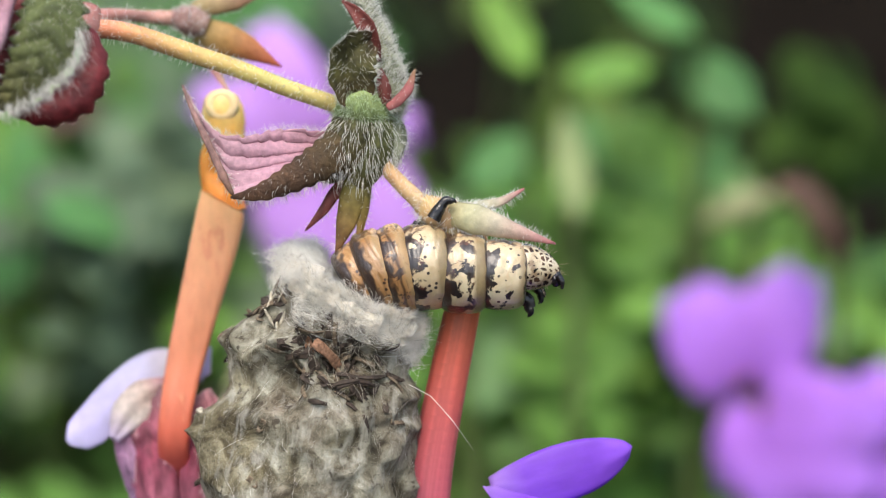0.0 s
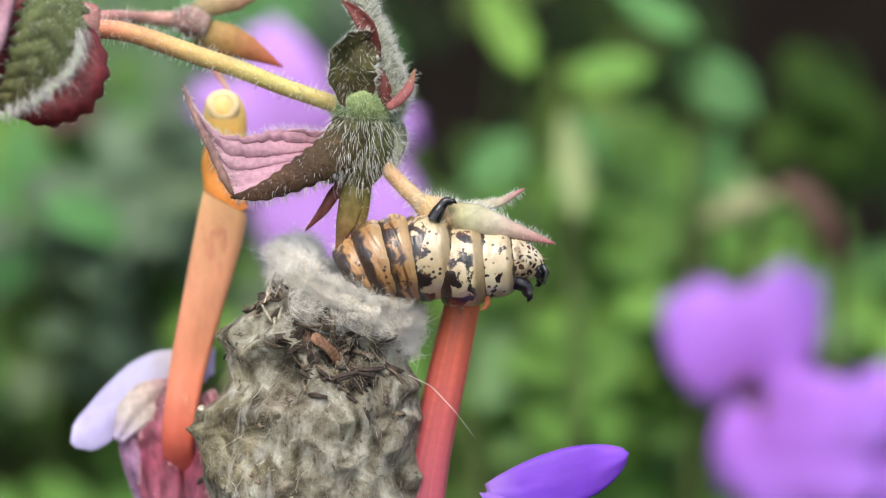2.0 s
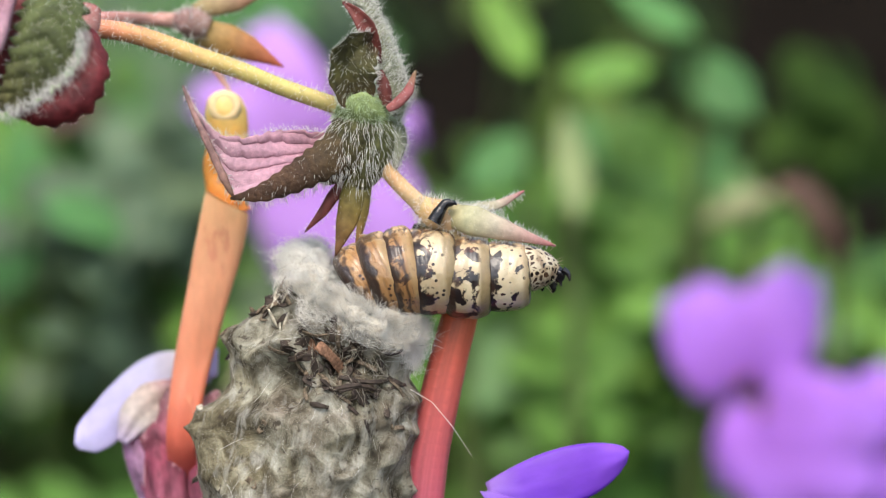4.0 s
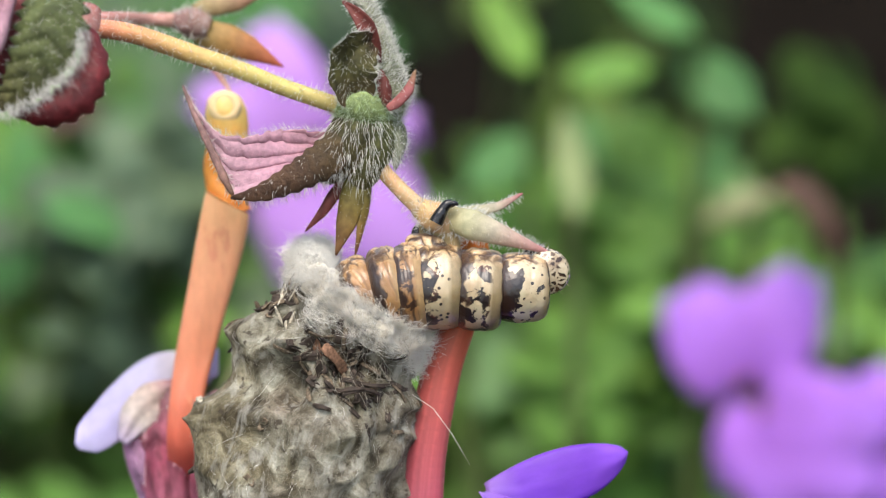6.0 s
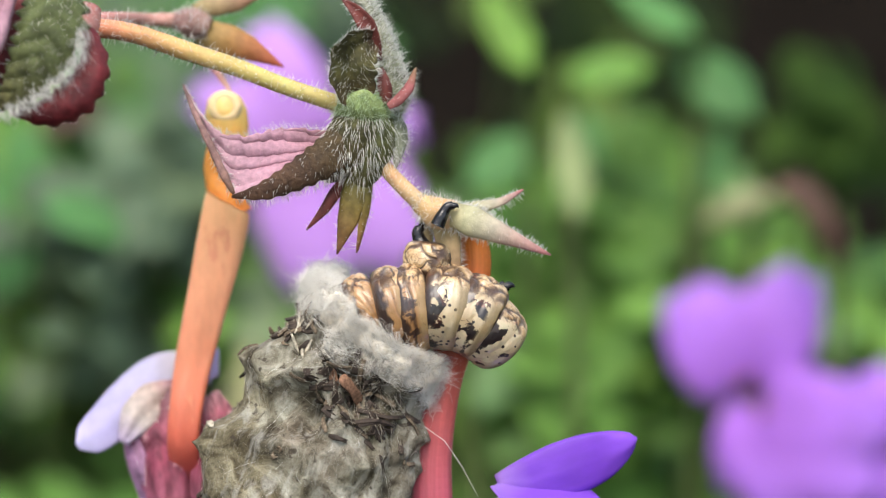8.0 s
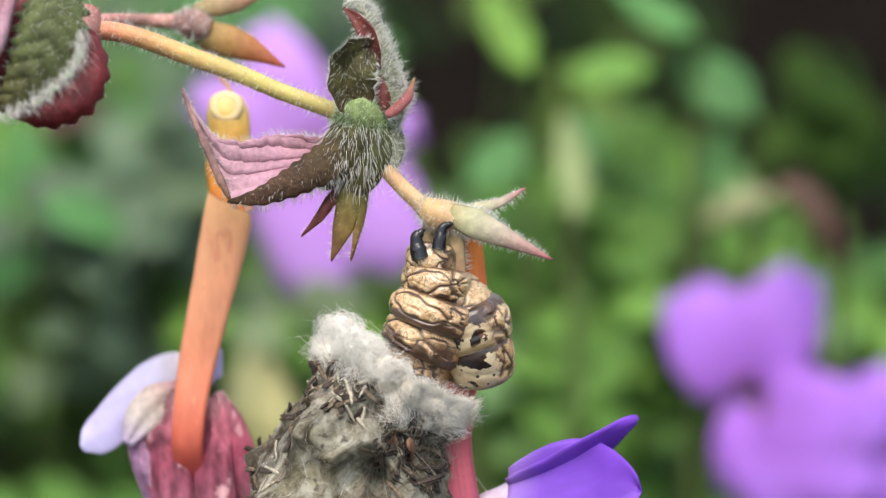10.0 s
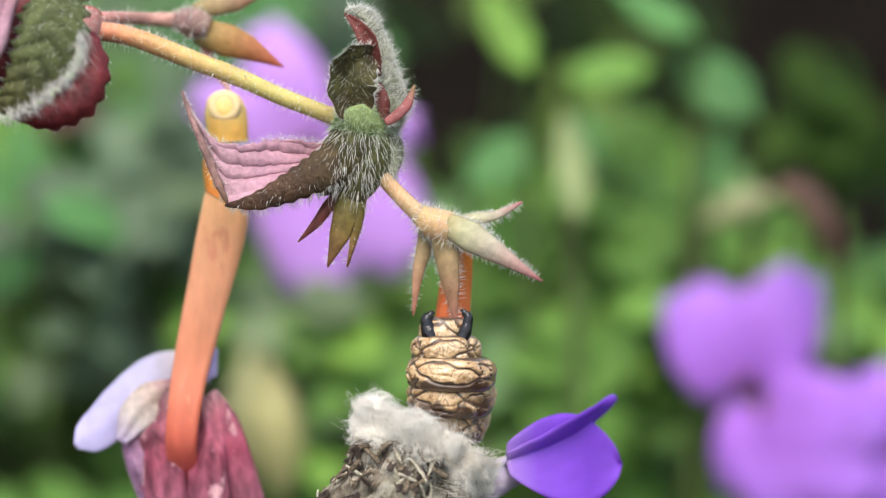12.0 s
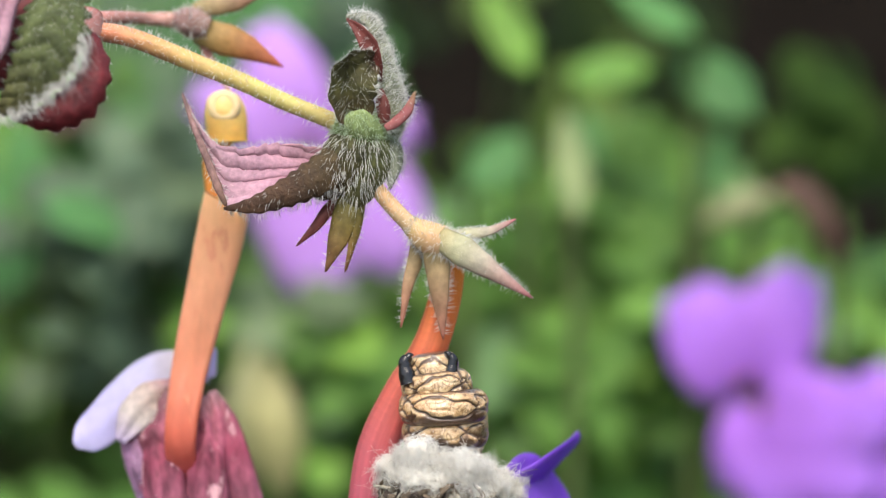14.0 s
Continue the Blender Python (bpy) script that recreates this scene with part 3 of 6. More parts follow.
leaf_part("petal", PETAL_PALE, flower_a, blade([g(330, 650, A + 80), g(350, 640, A + 80), g(374, 640, A + 75)], [30, 42, 24], face=(0, -1, 0.1)), "pale lilac petal")
for k, (spine, widths) in enumerate((
        ([g(362, 690, A + 30), g(382, 745, A + 16), g(396, 815, A + 14), g(420, 930, A + 20)], [10, 26, 36, 44]),
        ([g(266, 715, A + 40), g(236, 760, A + 20), g(240, 820, A + 10), g(285, 940, A)], [18, 36, 34, 34]),
        ([g(296, 700, A + 30), g(270, 760, A + 10), g(272, 830, A - 34), g(288, 940, A - 40)], [14, 26, 38, 46]),
        ([g(342, 700, A + 30), g(360, 760, A + 6), g(352, 830, A - 34), g(352, 940, A - 40)], [12, 24, 36, 46]))):
    leaf_part("petal", THROAT_VIOLET if k == 1 else THROAT_RED, flower_a, blade(spine, widths, cup=0.55, pleats=2, pleat=3.5, count=28, across=18), "crumpled pink petal", hairs=60, hair_len=7, seed=60 + k)
CREAM = tissue("cream_petal", [(0.0, (0.52, 0.24, 0.28)), (0.3, (0.72, 0.56, 0.48)), (0.65, (0.76, 0.66, 0.60)), (1.0, (0.60, 0.48, 0.70))], grain=14, mottle=0.25, depth=3, thin=0.2)
leaf_part("petal", CREAM, flower_a, blade([g(300, 684, A + 40), g(258, 704, A + 15), g(226, 736, A + 5), g(200, 778, A)], [20, 36, 34, 10], cup=0.25, pleats=2, pleat=3), "cream inner petal")


# --- the coral flower on which the animal sits; its parts move one by one
flower_b = thing("tubular_flower", "coral tubular flower with violet petals and hairy pale sepals", "flower", "tubular flowers")
pedicel_b = stem_part("pedicel", PEDICEL_BUFF, flower_b, [g(652, 240, 14), g(672, 282, 10), g(702, 318, 4), g(735, 350, 0), g(768, 378, 0)], [15, 14, 14, 15, 22],
                      hairs=320, hair_len=14, hair_mat=HAIR_WHITE, seed=51)
s = Shape()
s.tube([g(742, 358, 2), g(765, 372, 0), g(795, 384, 2), g(822, 396, 6)], [17, 26, 32, 22], n=22, lump=0.06)
calyx_b = part("calyx", s, PEDICEL_BUFF, flower_b, "hairy buff calyx")
h = Shape()
fuzz(h, s, 420, 17, 0.4, 52, spread=0.3)
tagged(part("hair", h, HAIR_WHITE, calyx_b, "white hairs"), kind="stuff")
sepal_long = leaf_part("sepal", SEPAL_PALE, calyx_b, blade([g(790, 376, -26), g(840, 388, -40), g(890, 403, -36), g(984, 432, -14)], [20, 27, 19, 1], cup=0.45, count=26),
                       "pale pink-tipped sepal", seed=53, edge=190, edge_len=13, hairs=110, hair_len=8)
leaf_part("sepal", SEPAL_PALE, calyx_b, blade([g(800, 372, 10), g(850, 364, 6), g(888, 355, 2), g(928, 334, 0)], [12, 12, 8, 1], face=(0, -1, 0.5), cup=0.5),
          "narrow hairy sepal", seed=54, edge=110, edge_len=15, hairs=40, hair_len=12)
leaf_part("sepal", SEPAL_BUFF, calyx_b, blade([g(786, 390, -18), g(793, 432, -12), g(802, 485, -6), g(815, 556, 4)], [24, 23, 16, 1], face=(-0.3, -1, 0), cup=0.45),
          "hairy buff sepal", seed=55, edge=120, edge_len=14)
leaf_part("sepal", SEPAL_BUFF, calyx_b, blade([g(762, 382, 10), g(756, 425, 10), g(746, 466, 10), g(738, 540, 14)], [14, 14, 10, 1], face=(0.3, -1, 0), cup=0.5),
          "narrow reddish sepal", seed=56, edge=90, edge_len=13)
tube_b = []
for k in range(30):
    s = Shape()
    L = 19
    rows, al = [], []
    for i in range(11):
        f = i / 10
        w = 26.5 + 0.5 * (k + (f - 0.5) * 2.0) - 0.5 * (2 * f - 1) ** 4
        rows.append([Vector((math.cos(2 * math.pi * j / 24) * w * STEP, math.sin(2 * math.pi * j / 24) * w * 0.85 * STEP, (0.5 - f) * 2 * L * STEP)) for j in range(24)])
        al.append([max(0.0, min(1.0, (k + 0.5 + (f - 0.5) * 2.0) / 30))] * 24)
    s.grid(rows, True, al)
    tube_b.append(part("tube_section", s, TUBE_PINK, flower_b, "coral corolla tube"))
s = Shape()
s.tube([Vector((-85, 10, -75)) * STEP, Vector((-20, 4, -58)) * STEP, Vector((40, 0, -56)) * STEP, Vector((120, 0, -70)) * STEP], [34, 32, 26, 6], n=20, lump=0.12)
corolla = part("corolla", s, LIP_PALE, flower_b, "pale pink flower lip")


def flat_petal(length, low, high, turn, bow, dip=0.0):
    """fn of a broad petal along x, between two rims, turned about its own length."""
    m = Matrix.Rotation(turn, 3, "X") @ Matrix.Rotation(dip, 3, "Y")

    def fn(u, v):
        wide = math.sin(math.pi * min(1.0, 0.1 + u * 0.9) ** 1.25) ** 0.6
        z = (low + (high - low) * v) * wide
        y = bow * math.sin(math.pi * u) + 8 * (2 * v - 1) ** 2 + 2.5 * noise.noise(Vector((u * 6, v * 4, turn)))
        return m @ Vector((u * length, y, z)) * STEP
    return fn


s = Shape()
s.sheet(flat_petal(262, -62, 40, 0.0, -14), 26, 14, 5)
part("petal", s, PETAL_VIOLET, corolla, "violet petal")
s = Shape()
s.sheet(flat_petal(238, -88, 80, radians(114), 8, radians(-29)), 26, 16, 5)
petal_low = part("petal", s, PETAL_VIOLET, corolla, "violet petal")


# ---------------------------------------------------------------- the caterpillar
def skin(name, dorsal, band, blotch, cover, belly, gloss=0.32):
    """Caterpillar skin in the ring's own space: x runs to the head. 'along' is 0 in the creases, which are painted
    dark.
    """
    mat, t, b = nodes_of(name)
    vec = coords(t)
    sep = t.nodes.new("ShaderNodeSeparateXYZ")
    t.links.new(vec, sep.inputs[0])
    info = t.nodes.new("ShaderNodeObjectInfo")
    shift = t.nodes.new("ShaderNodeVectorMath")
    shift.operation = "ADD"
    mul = t.nodes.new("ShaderNodeMath")
    mul.operation = "MULTIPLY"
    mul.inputs[1].default_value = 900.0
    t.links.new(info.outputs["Random"], mul.inputs[0])
    t.links.new(vec, shift.inputs[0])
    t.links.new(mul.outputs[0], shift.inputs[1])
    own = shift.outputs[0]
    # a smooth tan band towards the head
    mr = t.nodes.new("ShaderNodeMapRange")
    mr.inputs["From Min"].default_value = band[1]
    mr.inputs["From Max"].default_value = band[1] + 8
    t.links.new(sep.outputs["X"], mr.inputs["Value"])
    soft = noise_node(t, own, 60, 3)
    base = ramp_node(t, soft, [(0.3, tuple(c * m for c, m in zip(dorsal, (0.66, 0.58, 0.5)))), (0.65, dorsal)])
    # dark blotches with ragged rims, and small dots
    n1 = noise_node(t, own, 34, 5, 0.55, 0.4)
    lean = t.nodes.new("ShaderNodeMath")
    lean.operation = "MULTIPLY_ADD"
    lean.inputs[1].default_value = -0.0038
    t.links.new(sep.outputs["X"], lean.inputs[0])
    t.links.new(n1, lean.inputs[2])
    blot = ramp_node(t, lean.outputs[0], [(1 - cover, (0, 0, 0)), (1 - cover + 0.025, (1, 1, 1))])
    vor = node(t, "ShaderNodeTexVoronoi", Scale=1 / 15.0)
    t.links.new(own, vor.inputs["Vector"])
    pick = noise_node(t, own, 30, 2)
    dots = ramp_node(t, vor.outputs["Distance"], [(0.17, (1, 1, 1)), (0.24, (0, 0, 0))])
    gate = ramp_node(t, pick, [(0.44, (0, 0, 0)), (0.48, (1, 1, 1))])
    dots = mixed(t, 1.0, dots, gate, "MULTIPLY")
    marks = mixed(t, 1.0, blot, dots, "LIGHTEN")
    rust = noise_node(t, own, 26, 4)
    ink = ramp_node(t, rust, [(0.56, blotch), (0.74, (0.14, 0.04, 0.02))])
    col = mixed(t, marks, base, ink)
    tan = ramp_node(t, noise_node(t, own, 20, 4), [(0.3, tuple(c * 0.75 for c in band[0])), (0.7, band[0])])
    col = mixed(t, mr.outputs[0], col, tan)
    # belly folds, with brown wrinkle lines drawn into the colour
    bel = t.nodes.new("ShaderNodeAttribute")
    bel.attribute_name = "belly"
    bn = ramp_node(t, noise_node(t, own, 15, 6, 0.65, 0.6), [(0.30, tuple(c * m for c, m in zip(belly, (0.30, 0.20, 0.14)))), (0.42, tuple(c * m for c, m in zip(belly, (0.78, 0.66, 0.52)))), (0.62, belly)])
    wrinkle = ramp_node(t, noise_node(t, own, 24, 2, 0.5, 1.4), [(0.455, (0, 0, 0)), (0.495, (0.8,) * 3), (0.535, (0, 0, 0))])
    bn = mixed(t, wrinkle, bn, tuple(c * m for c, m in zip(belly, (0.30, 0.21, 0.15))))
    col = mixed(t, bel.outputs["Fac"], col, bn)
    # dark ring borders are pigment; the shade of the creases is painted in too
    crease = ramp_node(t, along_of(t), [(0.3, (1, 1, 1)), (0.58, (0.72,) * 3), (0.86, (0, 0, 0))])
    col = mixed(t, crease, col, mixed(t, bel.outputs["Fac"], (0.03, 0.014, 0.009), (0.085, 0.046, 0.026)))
    t.links.new(col, b.inputs["Base Color"])
    b.inputs["Roughness"].default_value = gloss
    b.inputs["Coat Weight"].default_value = 0.55
    b.inputs["Coat Roughness"].default_value = 0.12
    b.inputs["Subsurface Weight"].default_value = 0.15
    b.inputs["Subsurface Radius"].default_value = (1.0, 0.5, 0.3)
    b.inputs["Subsurface Scale"].default_value = 8 * STEP
    fine = noise_node(t, own, 7, 5, 0.6)
    bumped(t, b, fine, 1.6)
    return mat


SKIN_A1 = skin("rust_skin", (0.44, 0.24, 0.09), ((0.36, 0.19, 0.075), 4), (0.05, 0.022, 0.012), 0.40, (0.62, 0.43, 0.24))
INK = (0.018, 0.012, 0.012)
SKIN_AB = skin("amber_skin", (0.38, 0.21, 0.085), ((0.42, 0.27, 0.12), 6), (0.05, 0.022, 0.012), 0.45, (0.67, 0.49, 0.29))
SKIN_TH = skin("cream_skin", (0.60, 0.50, 0.325), ((0.33, 0.245, 0.125), 16), INK, 0.475, (0.66, 0.50, 0.305))
SKIN_T1 = skin("cream_collar_skin", (0.64, 0.55, 0.37), ((0.36, 0.27, 0.15), 30), INK, 0.475, (0.65, 0.49, 0.30))


def ring(name, r, half, mat, seed, parent, fold=1.0, label="", lines=0.0, ball=0.26, dark=0.45, start=0.84, rough=0.42):
    """One body ring along x; the smooth back faces the view, the folded belly up and behind."""
    s = Shape()
    na, nl = 120, 40
    rows, al, be = [], [], []
    for i in range(nl + 1):
        f = i / nl * 2 - 1
        row, ra, rb = [], [], []
        for j in range(na):
            phi = 2 * math.pi * j / na
            belly = smooth(-0.05, 0.45, math.cos(phi - radians(140)))
            prof = (1 - abs(f) ** 2.5) ** 0.5 if abs(f) < 1 else 0.0
            q = Vector((f * 1.25 + seed * 7.1, math.cos(phi) * 2.0, math.sin(phi) * 2.0))
            off = math.remainder(phi - radians(140) + 0.34 * noise.noise(q * 1.1 + Vector((0, 7, 0))), 2 * math.pi)
            bf = f - 0.05 + 0.30 * noise.noise(q * 1.1) + 0.08 * math.sin(off * 3 + seed)
            if abs(off) < 0.74:
                lens = abs(bf) - 0.60 * math.cos(math.pi * off / 1.48)
            else:
                lens = abs(bf) - 0.50 * abs(math.cos(math.pi * (0.5 + (abs(off) - 0.74) / 0.46)))
            cell = noise.voronoi(Vector((f * 0.9 + seed * 3.7 + 0.3 * noise.noise(q * 1.3), math.cos(phi) * 1.1 + seed, math.sin(phi) * 1.1)))[0]
            ridge = min(1.0, abs(lens) * 3.4 + 0.04, (cell[1] - cell[0]) * 2.6 + (0.42 if abs(off) < 0.7 else 0.1))
            mound = ridge * (2 - ridge)
            rr = r * (1 - ball + ball * prof)
            rr += belly * fold * r * 0.13 * (mound - 0.6) * (0.3 + 0.7 * prof)
            # a shallow groove across the back
            groove = math.exp(-((f - 0.12 - 0.16 * math.sin(phi * 1.5 + seed) - 0.12 * noise.noise(q * 1.5)) / 0.10) ** 2) * (1 - belly)
            wr = abs(noise.noise(Vector((f * 3.2 + seed * 5, math.cos(phi) * 1.1, math.sin(phi) * 1.1))))
            groove = max(groove, 0.6 * math.exp(-(wr / 0.05) ** 2) * (1 - belly))
            rr -= groove * r * 0.02
            rr *= 1 + 0.02 * noise.noise(q * 1.2) + 0.008 * noise.noise(q * 5)
            row.append(Vector((f * half, -math.cos(phi) * rr, math.sin(phi) * rr)) * STEP)
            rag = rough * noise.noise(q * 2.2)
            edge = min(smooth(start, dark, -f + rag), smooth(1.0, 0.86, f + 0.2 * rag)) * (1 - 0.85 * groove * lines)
            # darkens the fold lines and, on the belly, where rings meet
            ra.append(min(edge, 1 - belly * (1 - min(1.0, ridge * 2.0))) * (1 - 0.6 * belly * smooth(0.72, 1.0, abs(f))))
            rb.append(belly)
        rows.append(row)
        al.append(ra)
        be += rb
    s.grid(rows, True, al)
    n = len(s.v)
    s.f.append(tuple(range(na)))
    s.f.append(tuple(range(n - 1, n - na - 1, -1)))
    ob = part(name, s, mat, parent, label)
    at = ob.data.attributes.new("belly", "FLOAT", "POINT")
    at.data.foreach_set("value", be)
    return ob


cater = thing("caterpillar", "cream and black blotched caterpillar with amber rear rings", "caterpillar")
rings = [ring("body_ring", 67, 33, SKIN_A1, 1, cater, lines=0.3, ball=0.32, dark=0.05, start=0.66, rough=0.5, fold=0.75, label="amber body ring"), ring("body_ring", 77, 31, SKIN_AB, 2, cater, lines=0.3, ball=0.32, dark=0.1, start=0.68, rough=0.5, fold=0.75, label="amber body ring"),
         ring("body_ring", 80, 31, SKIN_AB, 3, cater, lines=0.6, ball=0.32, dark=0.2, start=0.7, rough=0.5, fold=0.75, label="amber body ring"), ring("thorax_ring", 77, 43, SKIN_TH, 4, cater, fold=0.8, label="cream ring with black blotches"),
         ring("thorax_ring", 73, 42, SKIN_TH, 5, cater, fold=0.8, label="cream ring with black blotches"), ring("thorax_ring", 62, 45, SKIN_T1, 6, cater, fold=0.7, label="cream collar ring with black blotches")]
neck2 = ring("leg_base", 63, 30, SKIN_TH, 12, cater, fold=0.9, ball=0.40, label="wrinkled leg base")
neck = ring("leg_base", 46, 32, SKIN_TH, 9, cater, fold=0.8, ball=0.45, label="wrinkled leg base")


def head_skin():
    mat, t, b = nodes_of("spotted_head")
    vec = coords(t)
    vor = node(t, "ShaderNodeTexVoronoi", Scale=1 / 10.5)
    vor.feature = "DISTANCE_TO_EDGE"
    warp = node(t, "ShaderNodeTexNoise", Scale=1 / 20.0, Detail=3.0)
    t.links.new(vec, warp.inputs["Vector"])
    add = t.nodes.new("ShaderNodeVectorMath")
    add.operation = "MULTIPLY_ADD"
    add.inputs[1].default_value = (14, 14, 14)
    t.links.new(warp.outputs["Color"], add.inputs[0])
    t.links.new(vec, add.inputs[2])
    t.links.new(add.outputs[0], vor.inputs["Vector"])
    fac = ramp_node(t, vor.outputs["Distance"], [(0.14, (0, 0, 0)), (0.22, (1, 1, 1))])
    tone = ramp_node(t, noise_node(t, vec, 26, 3), [(0.38, (0.018, 0.013, 0.011)), (0.64, (0.10, 0.05, 0.026))])
    ground = ramp_node(t, noise_node(t, vec, 34, 4), [(0.36, (0.26, 0.18, 0.11)), (0.46, (0.50, 0.41, 0.27)), (0.68, (0.64, 0.55, 0.40))])
    col = mixed(t, fac, ground, tone)
    t.links.new(col, b.inputs["Base Color"])
    b.inputs["Roughness"].default_value = 0.25
    b.inputs["Coat Weight"].default_value = 0.3
    return mat


BLACK_HORN = plain("black_horn", (0.012, 0.011, 0.013), 0.22, 14, 0.4, 0.5)
s = Shape()
rows = []
for i in range(21):
    f = i / 20
    w = math.sin(math.pi * min(1, 0.28 + 0.72 * f)) ** 0.55 * (1.0 - 0.12 * f)
    rows.append([Vector(((f - 0.5) * 88, -math.cos(2 * math.pi * j / 32) * 43 * w, math.sin(2 * math.pi * j / 32) * 43 * w - 6 * f * f)) * STEP for j in range(32)])
s.grid(rows, True)
s.f.append(tuple(range(32)))
head = part("head", s, head_skin(), cater, "buff head with dark spots")
s = Shape()
s.blob(Vector((36, -6, -16)) * STEP, (11, 18, 14), lump=0.2, grain=10)
part("mouth", s, BLACK_HORN, head, "glossy black mouth")
for y in (-24, 14):
    s = Shape()
    s.tube([Vector((38, y, -10)) * STEP, Vector((46, y * 1.08, -20)) * STEP, Vector((48, y * 1.06, -33)) * STEP], [6, 5, 1.5], n=8)
    part("palp", s, BLACK_HORN, head, "short black palp")
h = Shape()
rnd = random.Random(5)
for _ in range(34):
    d = Vector((rnd.uniform(-0.2, 1), rnd.gauss(0, 1), rnd.gauss(0.1, 1))).normalized()
    h.hair(Vector((d.x * 40, d.y * 38, d.z * 38)) * STEP, d + Vector((0.3, 0, 0)), rnd.uniform(10, 22), 0.5)
tagged(part("bristle", h, HAIR_BUFF, head, "sparse bristles"), kind="stuff")


def leg(scale, label="black clawed leg", slim=1.0, mat=None):
    """A jointed leg that points along +z from its foot on the body and hooks towards +x."""
    s = Shape()
    k = scale * STEP
    s.tube([Vector((0, 0, -20)) * k, Vector((-3, 0, 0)) * k, Vector((-4, 0, 16)) * k], [19 * scale * slim, 17 * scale * slim, 12 * scale * slim], n=12)
    s.tube([Vector((-4, 0, 10)) * k, Vector((-3, 0, 22)) * k, Vector((4, 0, 31)) * k], [14 * scale * slim, 13 * scale * slim, 10 * scale * slim], n=12)
    s.tube([Vector((3, 0, 27)) * k, Vector((9, 0, 33)) * k, Vector((16, 0, 33)) * k], [9.5 * scale * slim, 7 * scale * slim, 0.8 * scale], n=10)
    return part("leg", s, mat or BLACK_HORN, cater, label)


leg_right, leg_left, leg_fore, leg_fore2 = leg(0.9, slim=0.74), leg(0.9, slim=0.95), leg(1.35, slim=0.72), leg(1.0, slim=0.7)
leg_mid = leg(0.75, "small rust-orange leg", 0.6, plain("rust_horn", (0.42, 0.13, 0.05), 0.4, 8, 0.4, 0.4))


# ---------------------------------------------------------------- the case of silk and litter
def felt_material():
    mat, t, b = nodes_of("grey_felt")
    vec = coords(t)
    big = noise_node(t, vec, 150, 2, 0.5, 0.8)
    mid = noise_node(t, vec, 62, 7, 0.58, 1.1)
    fine = noise_node(t, vec, 7, 6, 0.72, 0.6)
    col = ramp_node(t, mid, [(0.34, (0.05, 0.041, 0.028)), (0.45, (0.142, 0.127, 0.096)), (0.56, (0.262, 0.245, 0.198)), (0.68, (0.46, 0.446, 0.388))])
    tone = ramp_node(t, big, [(0.34, (0.84, 0.78, 0.60)), (0.48, (1.05, 1.05, 0.98)), (0.66, (0.98, 0.88, 0.82))])
    col = mixed(t, 1.0, col, tone, "MULTIPLY")
    grain = ramp_node(t, fine, [(0.3, (0.62,) * 3), (0.5, (0.98,) * 3), (0.7, (1.25,) * 3)])
    col = mixed(t, 1.0, col, grain, "MULTIPLY")
    # silk drawn out in pale streaks
    drawn = coords(t, (1, 1, 0.3))
    web = noise_node(t, drawn, 24, 7, 0.62, 0.5)
    vein = ramp_node(t, web, [(0.52, (0, 0, 0)), (0.64, (0.4,) * 3), (0.76, (0.7,) * 3)])
    col = mixed(t, vein, col, (0.56, 0.545, 0.48))
    pit = noise_node(t, vec, 20, 4, 0.5, 1.0)
    pits = ramp_node(t, pit, [(0.32, (0.85,) * 3), (0.39, (0, 0, 0))])
    col = mixed(t, pits, col, (0.07, 0.055, 0.04))
    # brown litter stain, blackened further to paint the shaded voids between flakes
    litter_at = t.nodes.new("ShaderNodeAttribute")
    litter_at.attribute_name = "litter"
    rag = t.nodes.new("ShaderNodeMath")
    rag.operation = "MULTIPLY_ADD"
    rag.inputs[1].default_value = 1.6
    t.links.new(noise_node(t, vec, 34, 6, 0.6, 0.8), rag.inputs[0])
    t.links.new(litter_at.outputs["Fac"], rag.inputs[2])
    litter_shade = ramp_node(t, noise_node(t, vec, 18, 5), [(0.35, (0.02, 0.014, 0.01)), (0.6, (0.055, 0.036, 0.024)), (0.72, (0.11, 0.08, 0.055))])
    col = mixed(t, ramp_node(t, rag.outputs[0], [(1.02, (0, 0, 0)), (1.28, (1, 1, 1))]), col, litter_shade)
    mat_at = t.nodes.new("ShaderNodeAttribute")
    mat_at.attribute_name = "matted"
    shade = ramp_node(t, fine, [(0.35, (0.58, 0.54, 0.46)), (0.6, (0.86, 0.83, 0.75))])
    col = mixed(t, mat_at.outputs["Fac"], col, shade)
    t.links.new(col, b.inputs["Base Color"])
    b.inputs["Roughness"].default_value = 0.9
    b.inputs["Specular IOR Level"].default_value = 0.2
    add = t.nodes.new("ShaderNodeMath")
    t.links.new(mid, add.inputs[0])
    t.links.new(fine, add.inputs[1])
    bumped(t, b, add.outputs[0], 5.5)
    return mat


FELT = felt_material()
WOOL_BASE = plain("white_wool", (0.82, 0.775, 0.685), 0.95, 5, 0.2, 0.1)
WOOL_DULL = plain("dull_wool", (0.64, 0.59, 0.49), 0.95, 10, 0.4, 0.1)
WOOL_MID = plain("dull_fibre", (0.90, 0.83, 0.70), 0.9, 30, 0.1, 0.1)
FLAKE = plain("bark_flake", (0.15, 0.115, 0.08), 0.85, 6, 0.6, 0.15)
FLAKE_PALE = plain("straw_flake", (0.40, 0.36, 0.28), 0.8, 7, 0.5, 0.2)
FLAKE_RED = plain("russet_flake", (0.24, 0.13, 0.08), 0.75, 7, 0.6, 0.2)
FLAKE_DARK = plain("dark_litter", (0.045, 0.032, 0.024), 0.7, 8, 0.4, 0.3)

bag = thing("bagworm_case", "grey felted silk case with woolly white mouth and plant litter", "insect case")
